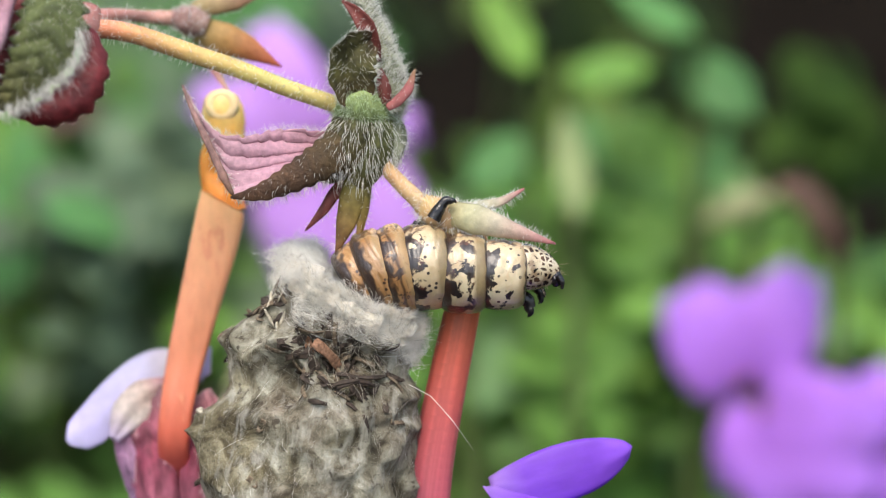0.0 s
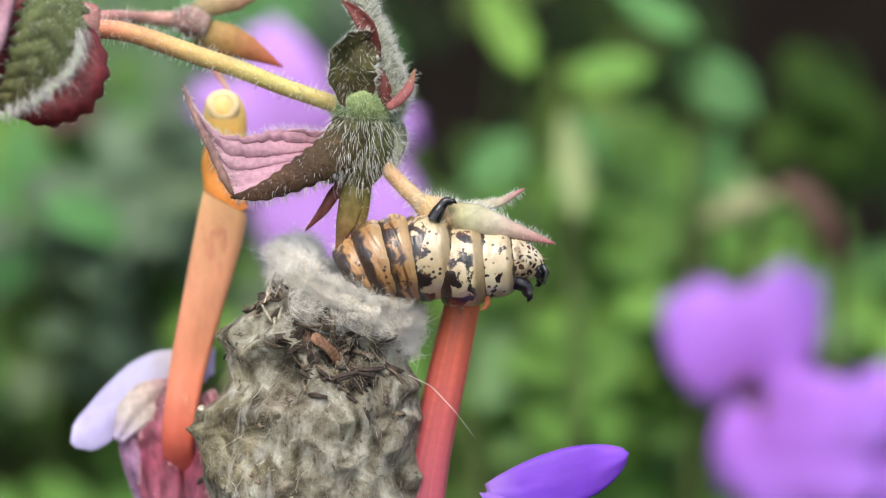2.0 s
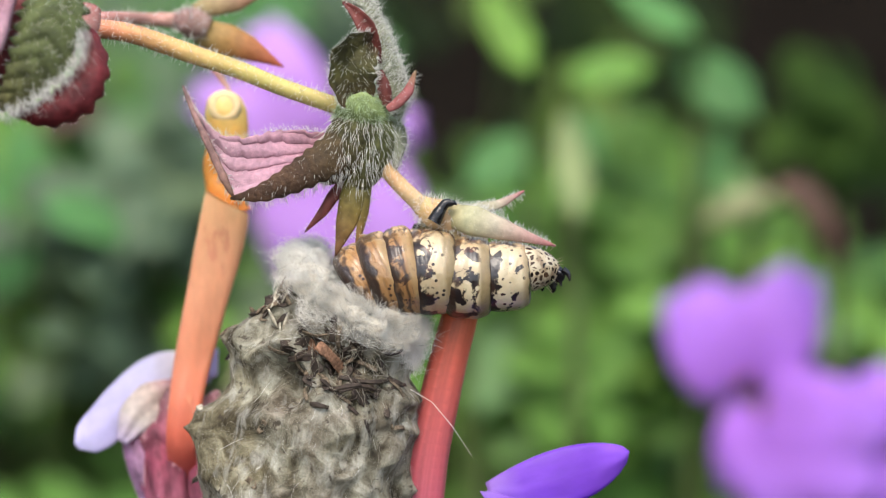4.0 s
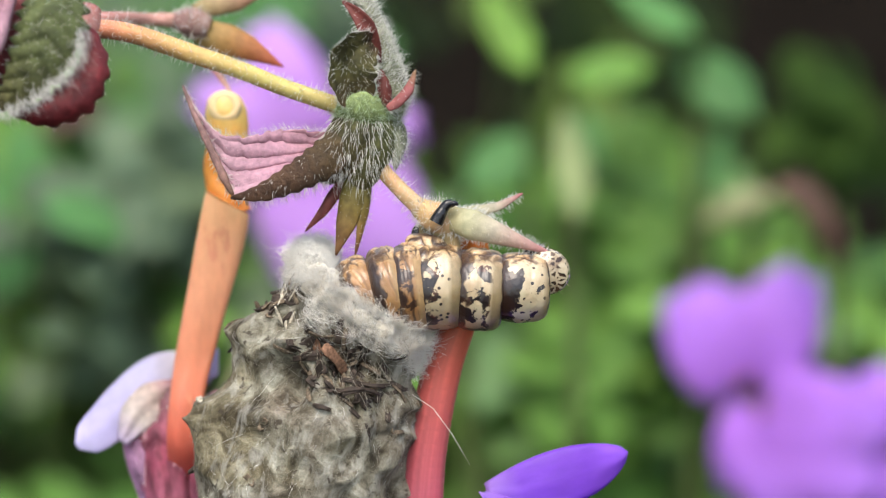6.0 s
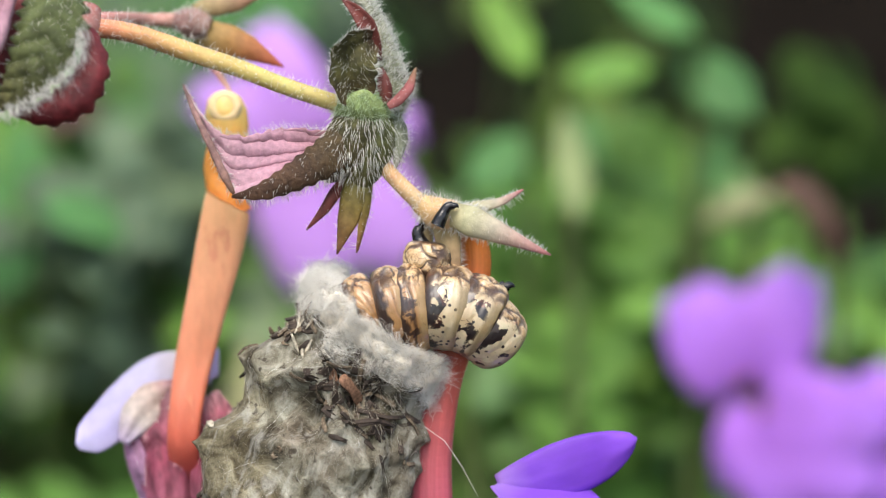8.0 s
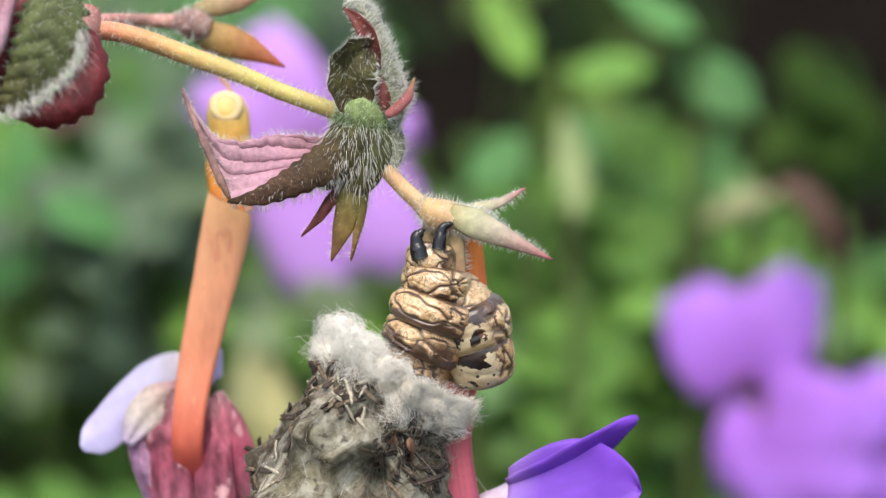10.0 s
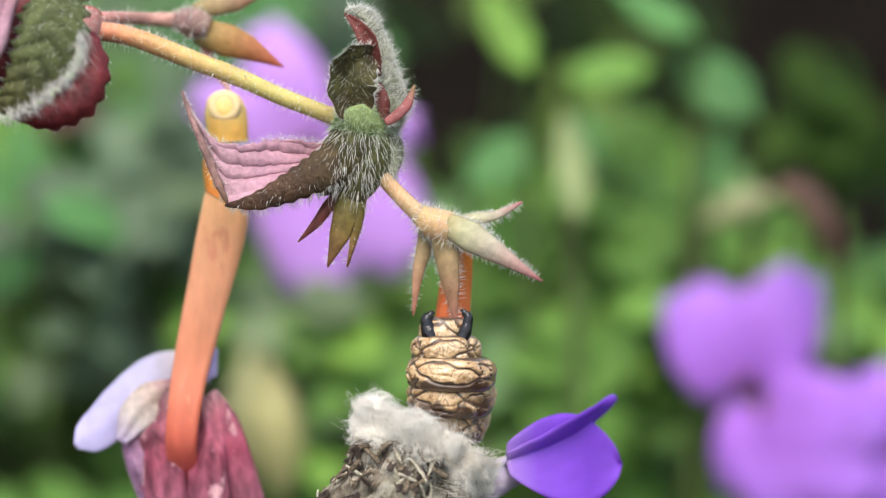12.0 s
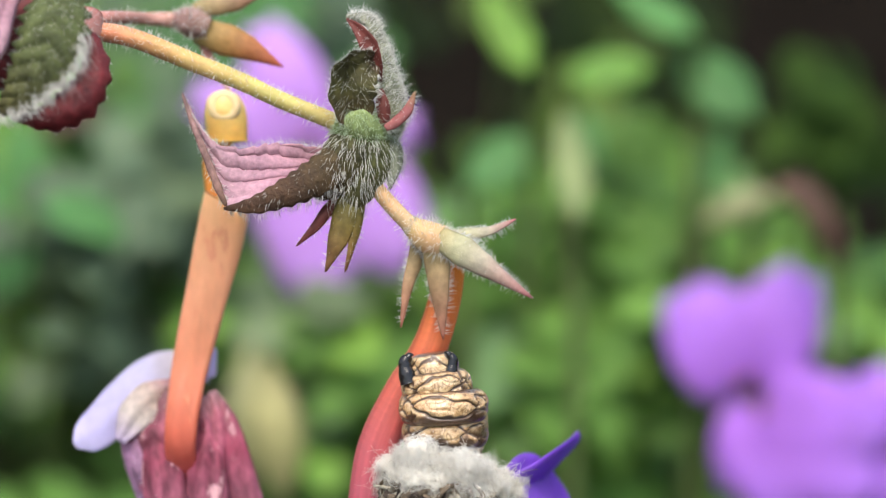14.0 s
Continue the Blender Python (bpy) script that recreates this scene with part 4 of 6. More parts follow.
LONG = 620


def litter(phi, f):
    """How deep a place lies in the hollow full of litter."""
    da = math.atan2(math.sin(phi + 0.02), math.cos(phi + 0.02))
    low = math.exp(-((da + 0.55) / 0.22) ** 2 - ((f - 0.30) / 0.07) ** 2)
    return max(math.exp(-((da - 0.1) / 0.66) ** 4 - ((f - 0.195 - 0.02 * da) / 0.068) ** 2), 0.85 * low)


def case_point(phi, f, out=0.0):
    """A place on the case: phi round it (0 faces the view), f from the mouth (0) to the foot (1)."""
    base = ramp1([116, 122, 134, 146, 152, 158, 166, 172, 176], f)
    q = Vector((math.sin(phi), -math.cos(phi), f * 3.5))
    shag = 1 - 0.6 * smooth(0.26, 0.42, f) * smooth(-2.0, -1.0, phi)
    base *= 1 + 0.13 * noise.noise(q * 1.3)
    base += shag * (9 * noise.noise(q * 3.1 + Vector((3, 0, 0))) + 5 * noise.noise(q * 6.0) + 2.4 * noise.noise(q * 15.0))
    w = q * 1.35 + Vector((0.5 * noise.noise(q * 2.0), 0, 0.6 * noise.noise(q * 1.7 + Vector((9, 0, 0)))))
    base += 50 * (0.3 - abs(noise.noise(w))) + 13 * shag * (0.3 - abs(noise.noise(w * 2.6 + Vector((5, 1, 0)))))
    # peaks that draw the silk out like a tent
    for a, h, w, up in ((-1.45, 0.24, 0.34, 60), (1.35, 0.50, 0.26, 52), (-1.5, 0.50, 0.36, 88), (1.3, 0.14, 0.22, 36), (0.62, 0.52, 0.09, 20), (-0.62, 0.38, 0.09, 14), (2.4, 0.3, 0.2, 40), (-2.35, 0.36, 0.6, 92)):
        da = math.atan2(math.sin(phi - a), math.cos(phi - a))
        e = math.sqrt(da * da + ((f - h) * 3.4) ** 2) / w
        base += up * math.exp(-e * 1.25)
    # the hollow full of litter below the mouth
    base -= 84 * litter(phi, f) * (0.7 + 0.6 * noise.noise(q * 4.0))
    r = base + out
    rise = 36 * math.cos(phi + 2.0) * (1 - f) ** 3
    return Vector((r * math.sin(phi), -r * math.cos(phi) * 0.92, -LONG * f + rise)) * STEP


s = Shape()
rows = [[case_point(2 * math.pi * j / 180, i / 150) for j in range(180)] for i in range(151)]
s.grid(rows, True)
inner = [[p * k + Vector((0, 0, -drop * STEP)) for p in rows[0]] for k, drop in ((0.95, 10), (0.88, 60))]
s.grid([rows[0]] + inner, True)
s.f.append(tuple(range(150 * 180, 151 * 180)))
felt = part("felt_wall", s, FELT, bag, "grey-beige felted silk wall")
at = felt.data.attributes.new("litter", "FLOAT", "POINT")
def litter_gaps(phi, f):
    """Litter worked into the far side of the case and under the rim, with the dark gaps between its flakes painted in.
    """
    side = smooth(-0.7, -1.2, phi) * smooth(-3.1, -2.7, phi)
    return max(litter(phi, f), 0.34 * side * (1 - f), 0.75 * math.exp(-((phi + 1.8) / 0.8) ** 2 - ((f - 0.13) / 0.08) ** 2))


at.data.foreach_set("value", [litter_gaps(math.remainder(2 * math.pi * (k % 180) / 180, 2 * math.pi), k / 180 / 150) if k < 151 * 180 else 0.0 for k in range(len(felt.data.vertices))])
at = felt.data.attributes.new("matted", "FLOAT", "POINT")
at.data.foreach_set("value", [smooth(0.085, 0.0, k / 180 / 150 + 0.08 * noise.noise(Vector((math.cos(k % 180 / 28.65) * 5, math.sin(k % 180 / 28.65) * 5, k / 180 / 8)))) if k < 151 * 180 else 0.4 for k in range(len(felt.data.vertices))])
# fibres lying over the felt
rnd = random.Random(71)
h, hg = Shape(), Shape()
for k in range(6000):
    phi, f = rnd.uniform(-math.pi, math.pi), rnd.random() ** 1.5
    dphi, df = rnd.gauss(0, 0.07), rnd.gauss(0, 0.028)
    lift = abs(rnd.gauss(0, 2.5)) + (9 * rnd.random() if rnd.random() < 0.12 else 0)
    pts = [case_point(phi + dphi * a + 0.03 * math.sin(a * 3 + k), min(1, max(0.0, f + df * a + 0.008 * math.sin(a * 4 + k * 1.7))), 1 + lift * a * (2 - a)) for a in (0, 0.33, 0.66, 1)]
    (h if rnd.random() < 0.05 else hg).strand(pts, rnd.uniform(0.10, 0.2))
tagged(part("fibre", h, WOOL, felt, "pale silk fibres"), kind="stuff")
tagged(part("fibre", hg, WOOL_GREY, felt, "grey silk fibres"), kind="stuff")


def flake_mesh(name, length, wide, thick, bend, mat, seed):
    s = Shape()
    r = random.Random(seed)

    def fn(u, v):
        w = wide * (0.55 + 0.45 * math.sin(math.pi * min(1, 0.15 + u * 0.8))) * (1 + 0.2 * math.sin(u * 9 + seed))
        return Vector(((u - 0.5) * length, (v - 0.5) * w, bend * math.sin(math.pi * u) + 0.25 * wide * (2 * v - 1) ** 2 + r.gauss(0, thick * 0.12))) * STEP
    s.sheet(fn, 6, 3, thick)
    return s.mesh(name, mat)


flakes = [flake_mesh("litter_flake", 46, 8, 4, 6, FLAKE, 1), flake_mesh("litter_flake", 26, 12, 4, -5, FLAKE, 2), flake_mesh("litter_flake", 42, 5, 4, 3, FLAKE_PALE, 3),
          flake_mesh("litter_flake", 58, 15, 6, 8, FLAKE_RED, 4), flake_mesh("litter_flake", 34, 8, 5, 3, FLAKE_DARK, 5), flake_mesh("litter_flake", 46, 12, 5, -3, FLAKE_DARK, 6),
          flake_mesh("litter_flake", 84, 19, 8, 7, FLAKE_RED, 7), flake_mesh("litter_flake", 72, 7, 6, 16, FLAKE_DARK, 8), flake_mesh("litter_flake", 30, 11, 7, 3, FLAKE_PALE, 9)]


def flake_at(phi, f, which, turn, lift=2.0, tip=0.25):
    p = case_point(phi, f, lift)
    e = (case_point(phi + 0.02, f, lift) - p).normalized()
    dn = (case_point(phi, min(1, f + 0.01), lift) - p).normalized()
    nm = dn.cross(e).normalized()
    if nm.dot(Vector((p.x, p.y, 0))) < 0:
        nm = -nm
    a = e * math.cos(turn) + dn * math.sin(turn) + nm * tip
    a.normalize()
    b = nm.cross(a).normalized()
    c = a.cross(b)
    ob = new("litter_flake", flakes[which])
    ob.parent = felt
    ob.matrix_basis = Matrix((a.to_4d(), b.to_4d(), c.to_4d(), (0, 0, 0, 1))).transposed()
    m = ob.matrix_basis.copy()
    m.translation = p
    for r in range(3):
        m[3][r] = 0
    ob.matrix_basis = m
    return ob


rnd = random.Random(77)
# litter in the hollow: grit, then twigs and a broad curl of bark on top
for k in range(110):
    flake_at(rnd.gauss(0.05, 0.42), min(0.36, max(0.09, rnd.gauss(0.20, 0.055))), rnd.choice((4, 4, 4, 5, 5, 5, 5, 0, 1)), rnd.choice((rnd.uniform(0, 3.1), rnd.gauss(0.25, 0.3))), rnd.uniform(-6, 3), rnd.gauss(0.0, 0.25))
for phi, f, which, turn, lift, tip in ((-0.22, 0.185, 6, 0.42, 8, 0.05), (-0.52, 0.175, 3, 0.75, 5, 0.1), (0.30, 0.245, 7, -0.42, 6, 0.0), (0.12, 0.255, 7, -0.55, 5, 0.05),
                                      (0.52, 0.20, 7, -0.3, 4, 0.0), (-0.62, 0.23, 0, 1.2, 3, 0.1), (-0.15, 0.115, 0, 1.45, 6, 0.1), (-0.35, 0.30, 0, 0.6, 2, 0.0)):
    flake_at(phi, f, which, turn, lift, tip)
# a few bits on the felt
for k in range(6):
    flake_at(rnd.uniform(-1.2, 1.2), rnd.uniform(0.3, 0.8), rnd.choice((1, 1, 2)), rnd.uniform(0, 3.1), 1, 0.1)
# the scaly far side
for k in range(200):
    flake_at(rnd.uniform(-3.7, -1.5), rnd.random() ** 1.2 * 0.75 + 0.03, rnd.choice((0, 0, 1, 1, 2, 2, 8, 5)), rnd.gauss(0.4, 0.8), 1, rnd.gauss(0.05, 0.14))


# litter caught under the rim
for k in range(70):
    flake_at(rnd.uniform(-2.8, -1.0), rnd.uniform(0.045, 0.16), rnd.choice((0, 0, 1, 2, 4, 5)), rnd.uniform(0, 3.1), rnd.uniform(-2, 4), rnd.gauss(0.05, 0.15))


def crinkled(pts, r, amount=1.7):
    """The run of a fibre, crinkled as wool is."""
    return [pts[0]] + [p + Vector((r.gauss(0, amount), r.gauss(0, amount), r.gauss(0, amount))) * STEP for p in pts[1:]]


def front_side(phi):
    """1 on the worn side of the mouth, where the wool is thin and dirty."""
    return smooth(-1.35, -0.7, phi) * smooth(2.4, 1.7, phi)


def lip_point(phi, f, out=0.0):
    """A place on the case; below 0, f runs over the lip and into the mouth."""
    if f >= 0:
        p = case_point(phi, f, out * 0.75)
    else:
        p = case_point(phi, 0.0, out * 0.4 + f * LONG * 0.9)
    return p + Vector((0, 0, out * 0.75 * math.exp(-(f / 0.035) ** 2))) * STEP


def wool_lump(phi, f, size, count, length, seed, out=0.0, core=None, fibre=None):
    """A tuft of white wool on the case: a soft core wrapped in curled fibres."""
    s = Shape()
    c = case_point(phi, f, out)
    fibre = fibre or WOOL
    s.blob(c, [k * 0.56 for k in size], n=56, m=40, lump=0.5, grain=22, seed=seed)
    ob = part("wool_tuft", s, core or WOOL_BASE, bag, "matted white wool")
    r = random.Random(seed)
    h = Shape()
    for k in range(int(count * 0.55)):
        d = Vector((r.gauss(0, 1), r.gauss(0, 1), r.gauss(0, 1))).normalized()
        deep = r.uniform(0.55, 1.0)
        axis = Vector((r.gauss(0, 1), r.gauss(0, 1), r.gauss(0, 1))).normalized()
        arc = length / size[0] * r.uniform(0.5, 1.3)
        rise = r.uniform(-0.1, 0.16)
        loft = r.random()
        loose = r.random() < 0.10
        pts = []
        for a in (0, 0.25, 0.5, 0.75, 1.0):
            e = Matrix.Rotation(arc * a, 3, axis) @ d
            k2 = deep + rise * a + 0.09 * math.sin(a * 7 + k) + ((0.3 + 0.5 * loft) * a * a if loose else 0.0)
            pts.append(c + Vector((e.x * size[0], e.y * size[1], e.z * size[2])) * k2 * STEP)
        h.strand(crinkled(pts, r), r.uniform(0.14, 0.3))
    tagged(part("fibre", h, fibre, ob, "loose wool fibres"), kind="stuff")
    return ob


def wool_collar(count):
    """The matted woolly rim: an uneven roll round the mouth, wrapped in fibres, thin on the worn side."""
    def roll(phi, a, k, thin):
        phi = math.remainder(phi, 2 * math.pi)
        c = case_point(phi, max(0.0, 0.025 + 0.02 * math.sin(phi * 3 + 1) + 0.035 * noise.noise(Vector((math.cos(phi) * 2.4, math.sin(phi) * 2.4, 1.0)))), -6)
        nz = noise.noise(Vector((math.cos(phi) * 1.5, math.sin(phi) * 1.5, 4.0)))
        r = (29 + 15 * nz + 12 * noise.noise(Vector((math.cos(phi) * 3.4, math.sin(phi) * 3.4, 9.0)))) * k * (1 - thin * front_side(phi))
        tuft = Vector((math.cos(phi) * 7, math.sin(phi) * 7, 1.3 * math.sin(a) + 5)) + Vector((0, 0, 1.3 * math.cos(a)))
        r *= 1 + 0.6 * noise.noise(tuft) + 0.4 * noise.noise(tuft * 2.3)
        out = Vector((math.sin(phi), -math.cos(phi), 0))
        return c + (out * math.cos(a) + Vector((0, 0, 1)) * math.sin(a) * 0.9) * r * STEP
    s = Shape()
    s.grid([[roll(2 * math.pi * i / 240, 2 * math.pi * j / 28, 0.55, 0.4) for j in range(28)] for i in range(241)], True)
    ob = part("wool_collar", s, WOOL_BASE, bag, "matted white woolly rim")
    r = random.Random(120)
    pale, dull = Shape(), Shape()
    for k in range(count):
        phi, a = r.uniform(-math.pi, math.pi), r.uniform(0, 6.28)
        dphi, da = r.gauss(0, 0.15), r.gauss(0, 1.0)
        deep, rise = r.uniform(0.6, 1.05), r.uniform(-0.1, 0.25)
        if r.random() < 0.10:
            rise += r.uniform(0.3, 1.2)
        pts = crinkled([roll(phi + dphi * q, a + da * q, deep + rise * q * q, 0.25) for q in (0, 0.2, 0.4, 0.6, 0.8, 1)], r)
        (dull if r.random() < 0.15 + 0.35 * front_side(phi) else pale).strand(pts, r.uniform(0.13, 0.27))
    tagged(part("fibre", pale, WOOL, ob, "white wool fibres"), kind="stuff")
    tagged(part("fibre", dull, WOOL_MID, ob, "dull wool fibres"), kind="stuff")


wool_collar(8000)
# a matted fringe that hangs from the rim
rnd = random.Random(140)
pale, dull, grey = Shape(), Shape(), Shape()
for k in range(11000):
    phi = rnd.uniform(-2.6, 1.9)
    worn = front_side(phi)
    deepest = (0.085 + 0.13 * noise.noise(Vector((phi * 2.6, 3.0, 0))) + 0.07 * noise.noise(Vector((phi * 9, 8.0, 0)))) * (0.4 + 0.6 * worn)
    start = -0.05 + (max(0.03, deepest) + 0.05) * rnd.random()
    way, run = rnd.uniform(0, 6.28), rnd.uniform(9, 34)
    dphi, drop = run * math.cos(way) / 130, run * math.sin(way) / LONG
    tuft = 0.45 + noise.noise(Vector((phi * 7, start * 36, 2.0)))
    lift = rnd.uniform(0, 9 + 46 * max(0.0, tuft))
    curl = rnd.gauss(0, 0.12)
    pts = crinkled([lip_point(phi + dphi * a + curl * a * a, start + drop * a, 1 + lift * math.sin(math.pi * (0.2 + 0.75 * a))) for a in (0, 0.25, 0.5, 0.75, 1)], rnd, 1.2)
    tone = rnd.random() + 0.45 * noise.noise(Vector((phi * 5, start * 30, 7.0)))
    (pale if tone > 0.1 + 0.3 * worn else dull if tone > 0.06 * worn else grey).strand(pts, rnd.uniform(0.13, 0.27))
tagged(part("fringe", pale, WOOL, bag, "white wool fringe"), kind="stuff")
tagged(part("fringe", dull, WOOL_MID, bag, "dull wool fringe"), kind="stuff")
tagged(part("fringe", grey, WOOL_GREY, bag, "grey wool fringe"), kind="stuff")
for phi, f, size, count, length, seed, out, dirty in (
        (-1.5, 0.0, (54, 46, 32), 2700, 46, 131, -8, 0), (-2.2, -0.02, (42, 40, 32), 1900, 40, 132, -10, 0), (-2.9, 0.0, (28, 30, 18), 800, 34, 137, -6, 0), (-0.9, 0.02, (34, 26, 20), 1000, 38, 133, -2, 0),
        (1.25, 0.07, (38, 30, 46), 2000, 40, 138, -4, 0)):
    wool_lump(phi, f, size, count, length, seed, out, WOOL_DULL if dirty else WOOL_BASE, WOOL_MID if dirty else WOOL)

# small tufts along the worn side of the mouth
rnd = random.Random(151)
for k in range(15):
    w = rnd.choice((12, 16, 22, 30)) * rnd.uniform(0.85, 1.15)
    wool_lump(-1.0 + k * 0.165 + rnd.gauss(0, 0.05), rnd.uniform(-0.02, 0.085), (w * rnd.uniform(1.0, 1.5), w * 0.8, w), 560, 30, 160 + k, rnd.uniform(-7, -1), WOOL_DULL, WOOL_MID if k % 2 else WOOL)

# loose threads: over the litter, and one that hangs out to the side
rnd = random.Random(79)
h = Shape()
for k in range(190):
    phi, f = rnd.gauss(0.05, 0.45), max(0.05, rnd.gauss(0.18, 0.07))
    dphi, df = rnd.gauss(0, 0.22), rnd.gauss(0, 0.05)
    lift = rnd.uniform(6, 26)
    h.strand([case_point(phi + dphi * a, max(0.02, f + df * a), 2 + lift * math.sin(math.pi * (0.1 + 0.8 * a)) + 3 * math.sin(5 * a + k)) for a in (0, 0.25, 0.5, 0.75, 1)], rnd.uniform(0.2, 0.4))
tagged(part("thread", h, WOOL_GREY, felt, "tangled silk threads"), kind="stuff")
h = Shape()
h.strand([Vector((128, -60, -140)) * STEP, Vector((170, -66, -152)) * STEP, Vector((215, -70, -185)) * STEP, Vector((262, -72, -228)) * STEP], 0.6)
part("thread", h, WOOL, felt, "single silk thread")


# ---------------------------------------------------------------- garden behind
def soil_material():
    mat, t, b = nodes_of("dark_soil")
    tc = t.nodes.new("ShaderNodeTexCoord")
    n1 = node(t, "ShaderNodeTexNoise", Scale=40.0, Detail=6.0)
    n2 = node(t, "ShaderNodeTexNoise", Scale=300.0, Detail=5.0)
    t.links.new(tc.outputs["Object"], n1.inputs["Vector"])
    t.links.new(tc.outputs["Object"], n2.inputs["Vector"])
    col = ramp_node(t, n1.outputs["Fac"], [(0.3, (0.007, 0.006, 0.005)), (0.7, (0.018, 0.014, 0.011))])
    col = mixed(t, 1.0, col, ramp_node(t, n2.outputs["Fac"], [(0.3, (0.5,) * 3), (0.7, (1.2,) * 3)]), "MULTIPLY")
    t.links.new(col, b.inputs["Base Color"])
    b.inputs["Roughness"].default_value = 0.95
    b.inputs["Specular IOR Level"].default_value = 0.0
    bumped(t, b, n2.outputs["Fac"], 120)
    return mat


SOIL = soil_material()
s = Shape()
span = [-3000, -400, -50, -8, -2, -0.8] + [k * 0.04 for k in range(-15, 16)] + [0.8, 2, 8, 50, 400, 3000]
s.grid([[Vector((x, y, (0.006 * noise.noise(Vector((x * 25, y * 25, 0))) if abs(x) < 0.7 and abs(y) < 0.7 else 0.0))) for y in span] for x in span])
s.f = [q[::-1] for q in s.f]
tagged(new("ground", s.mesh("ground", SOIL)), "dark bare garden soil", "ground", kind="structure")


def foliage(name, colour, vary=0.35, shine=0.25):
    mat, t, b = nodes_of(name)
    tc = t.nodes.new("ShaderNodeTexCoord")
    n1 = node(t, "ShaderNodeTexNoise", Scale=400.0, Detail=4.0)
    t.links.new(tc.outputs["Object"], n1.inputs["Vector"])
    info = t.nodes.new("ShaderNodeObjectInfo")
    own = ramp_node(t, info.outputs["Random"], [(0.0, tuple(c * (1 - vary) for c in colour)), (0.5, colour), (1.0, (colour[0] * 1.25, colour[1] * 1.12, colour[2] * 0.95))])
    col = mixed(t, 1.0, own, ramp_node(t, n1.outputs["Fac"], [(0.3, (0.75,) * 3), (0.7, (1.1,) * 3)]), "MULTIPLY")
    t.links.new(col, b.inputs["Base Color"])
    b.inputs["Roughness"].default_value = 0.5
    b.inputs["Specular IOR Level"].default_value = shine
    tr = t.nodes.new("ShaderNodeBsdfTranslucent")
    mx = t.nodes.new("ShaderNodeMixShader")
    mx.inputs[0].default_value = 0.45
    t.links.new(col, tr.inputs[0])
    t.links.new(b.outputs[0], mx.inputs[1])
    t.links.new(tr.outputs[0], mx.inputs[2])
    t.links.new(mx.outputs[0], t.nodes["Material Output"].inputs[0])
    return mat


FOL_BRIGHT = foliage("bright_leaf", (0.215, 0.43, 0.085))
FOL_LIME = foliage("lime_leaf", (0.12, 0.205, 0.032))
FOL_COOL = foliage("cool_leaf", (0.15, 0.37, 0.115))
FOL_GREY = foliage("grey_green_leaf", (0.19, 0.285, 0.165))
# green leaf colour darkened to stand for shade at the back of the bed
FOL_SHADED = foliage("shaded_leaf", (0.028, 0.052, 0.016), shine=0.05)
FOL_DRY = foliage("dry_leaf", (0.26, 0.155, 0.115))
FOL_STRAW = foliage("straw_leaf", (0.46, 0.47, 0.25))
FOL_PALE = foliage("pale_leaf", (0.33, 0.43, 0.21))
# a less darkened copy, for leaves that look half in shade
FOL_HALF_SHADE = foliage("half_shade_leaf", (0.042, 0.09, 0.018), shine=0.05)
FOL_COVER = foliage("cover_leaf", (0.19, 0.39, 0.08))
FOL_FRESH = foliage("fresh_leaf", (0.28, 0.52, 0.19))
STALK = plain("green_stalk", (0.10, 0.14, 0.04), 0.6, 30, 0.3)


def leaf_mesh(name, mat, length, wide, seed):
    """A pointed oval leaf along +x with a folded midrib and a wavy rim."""
    s = Shape()

    def fn(u, v):
        w = wide * math.sin(math.pi * min(1.0, 0.06 + u * 0.94)) ** 0.7
        side = v * 2 - 1
        return Vector((u * length, side * w, abs(side) * w * 0.22 - 0.16 * length * u * u + 0.05 * wide * math.sin(u * 11 + seed) * abs(side)))
    s.sheet(fn, 9, 6, 9)
    return s.mesh(name, mat)


LEAVES = {}


def leaf_of(mat, kind):
    key = (mat.name, kind)
    if key not in LEAVES:
        L, W = ((0.0105, 0.0042), (0.0080, 0.0039), (0.014, 0.0044), (0.018, 0.0024))[kind]
        LEAVES[key] = leaf_mesh("leaf", mat, L, W, kind)
    return LEAVES[key]


def drop_to_ground(p):
    """How far below a board place the ground lies, as a board vector straight down."""
    w = BOARD @ p
    return BOARD.inverted() @ Vector((w.x, w.y, -0.002))


# View-placed ovals left without brighter leaves, so bare dark soil stands for shade.
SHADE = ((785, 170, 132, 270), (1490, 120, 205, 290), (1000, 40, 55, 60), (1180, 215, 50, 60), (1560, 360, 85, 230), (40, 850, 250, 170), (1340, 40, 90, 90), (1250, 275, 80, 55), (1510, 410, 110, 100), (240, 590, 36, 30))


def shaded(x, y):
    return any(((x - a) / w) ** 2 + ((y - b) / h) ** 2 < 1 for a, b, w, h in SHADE)


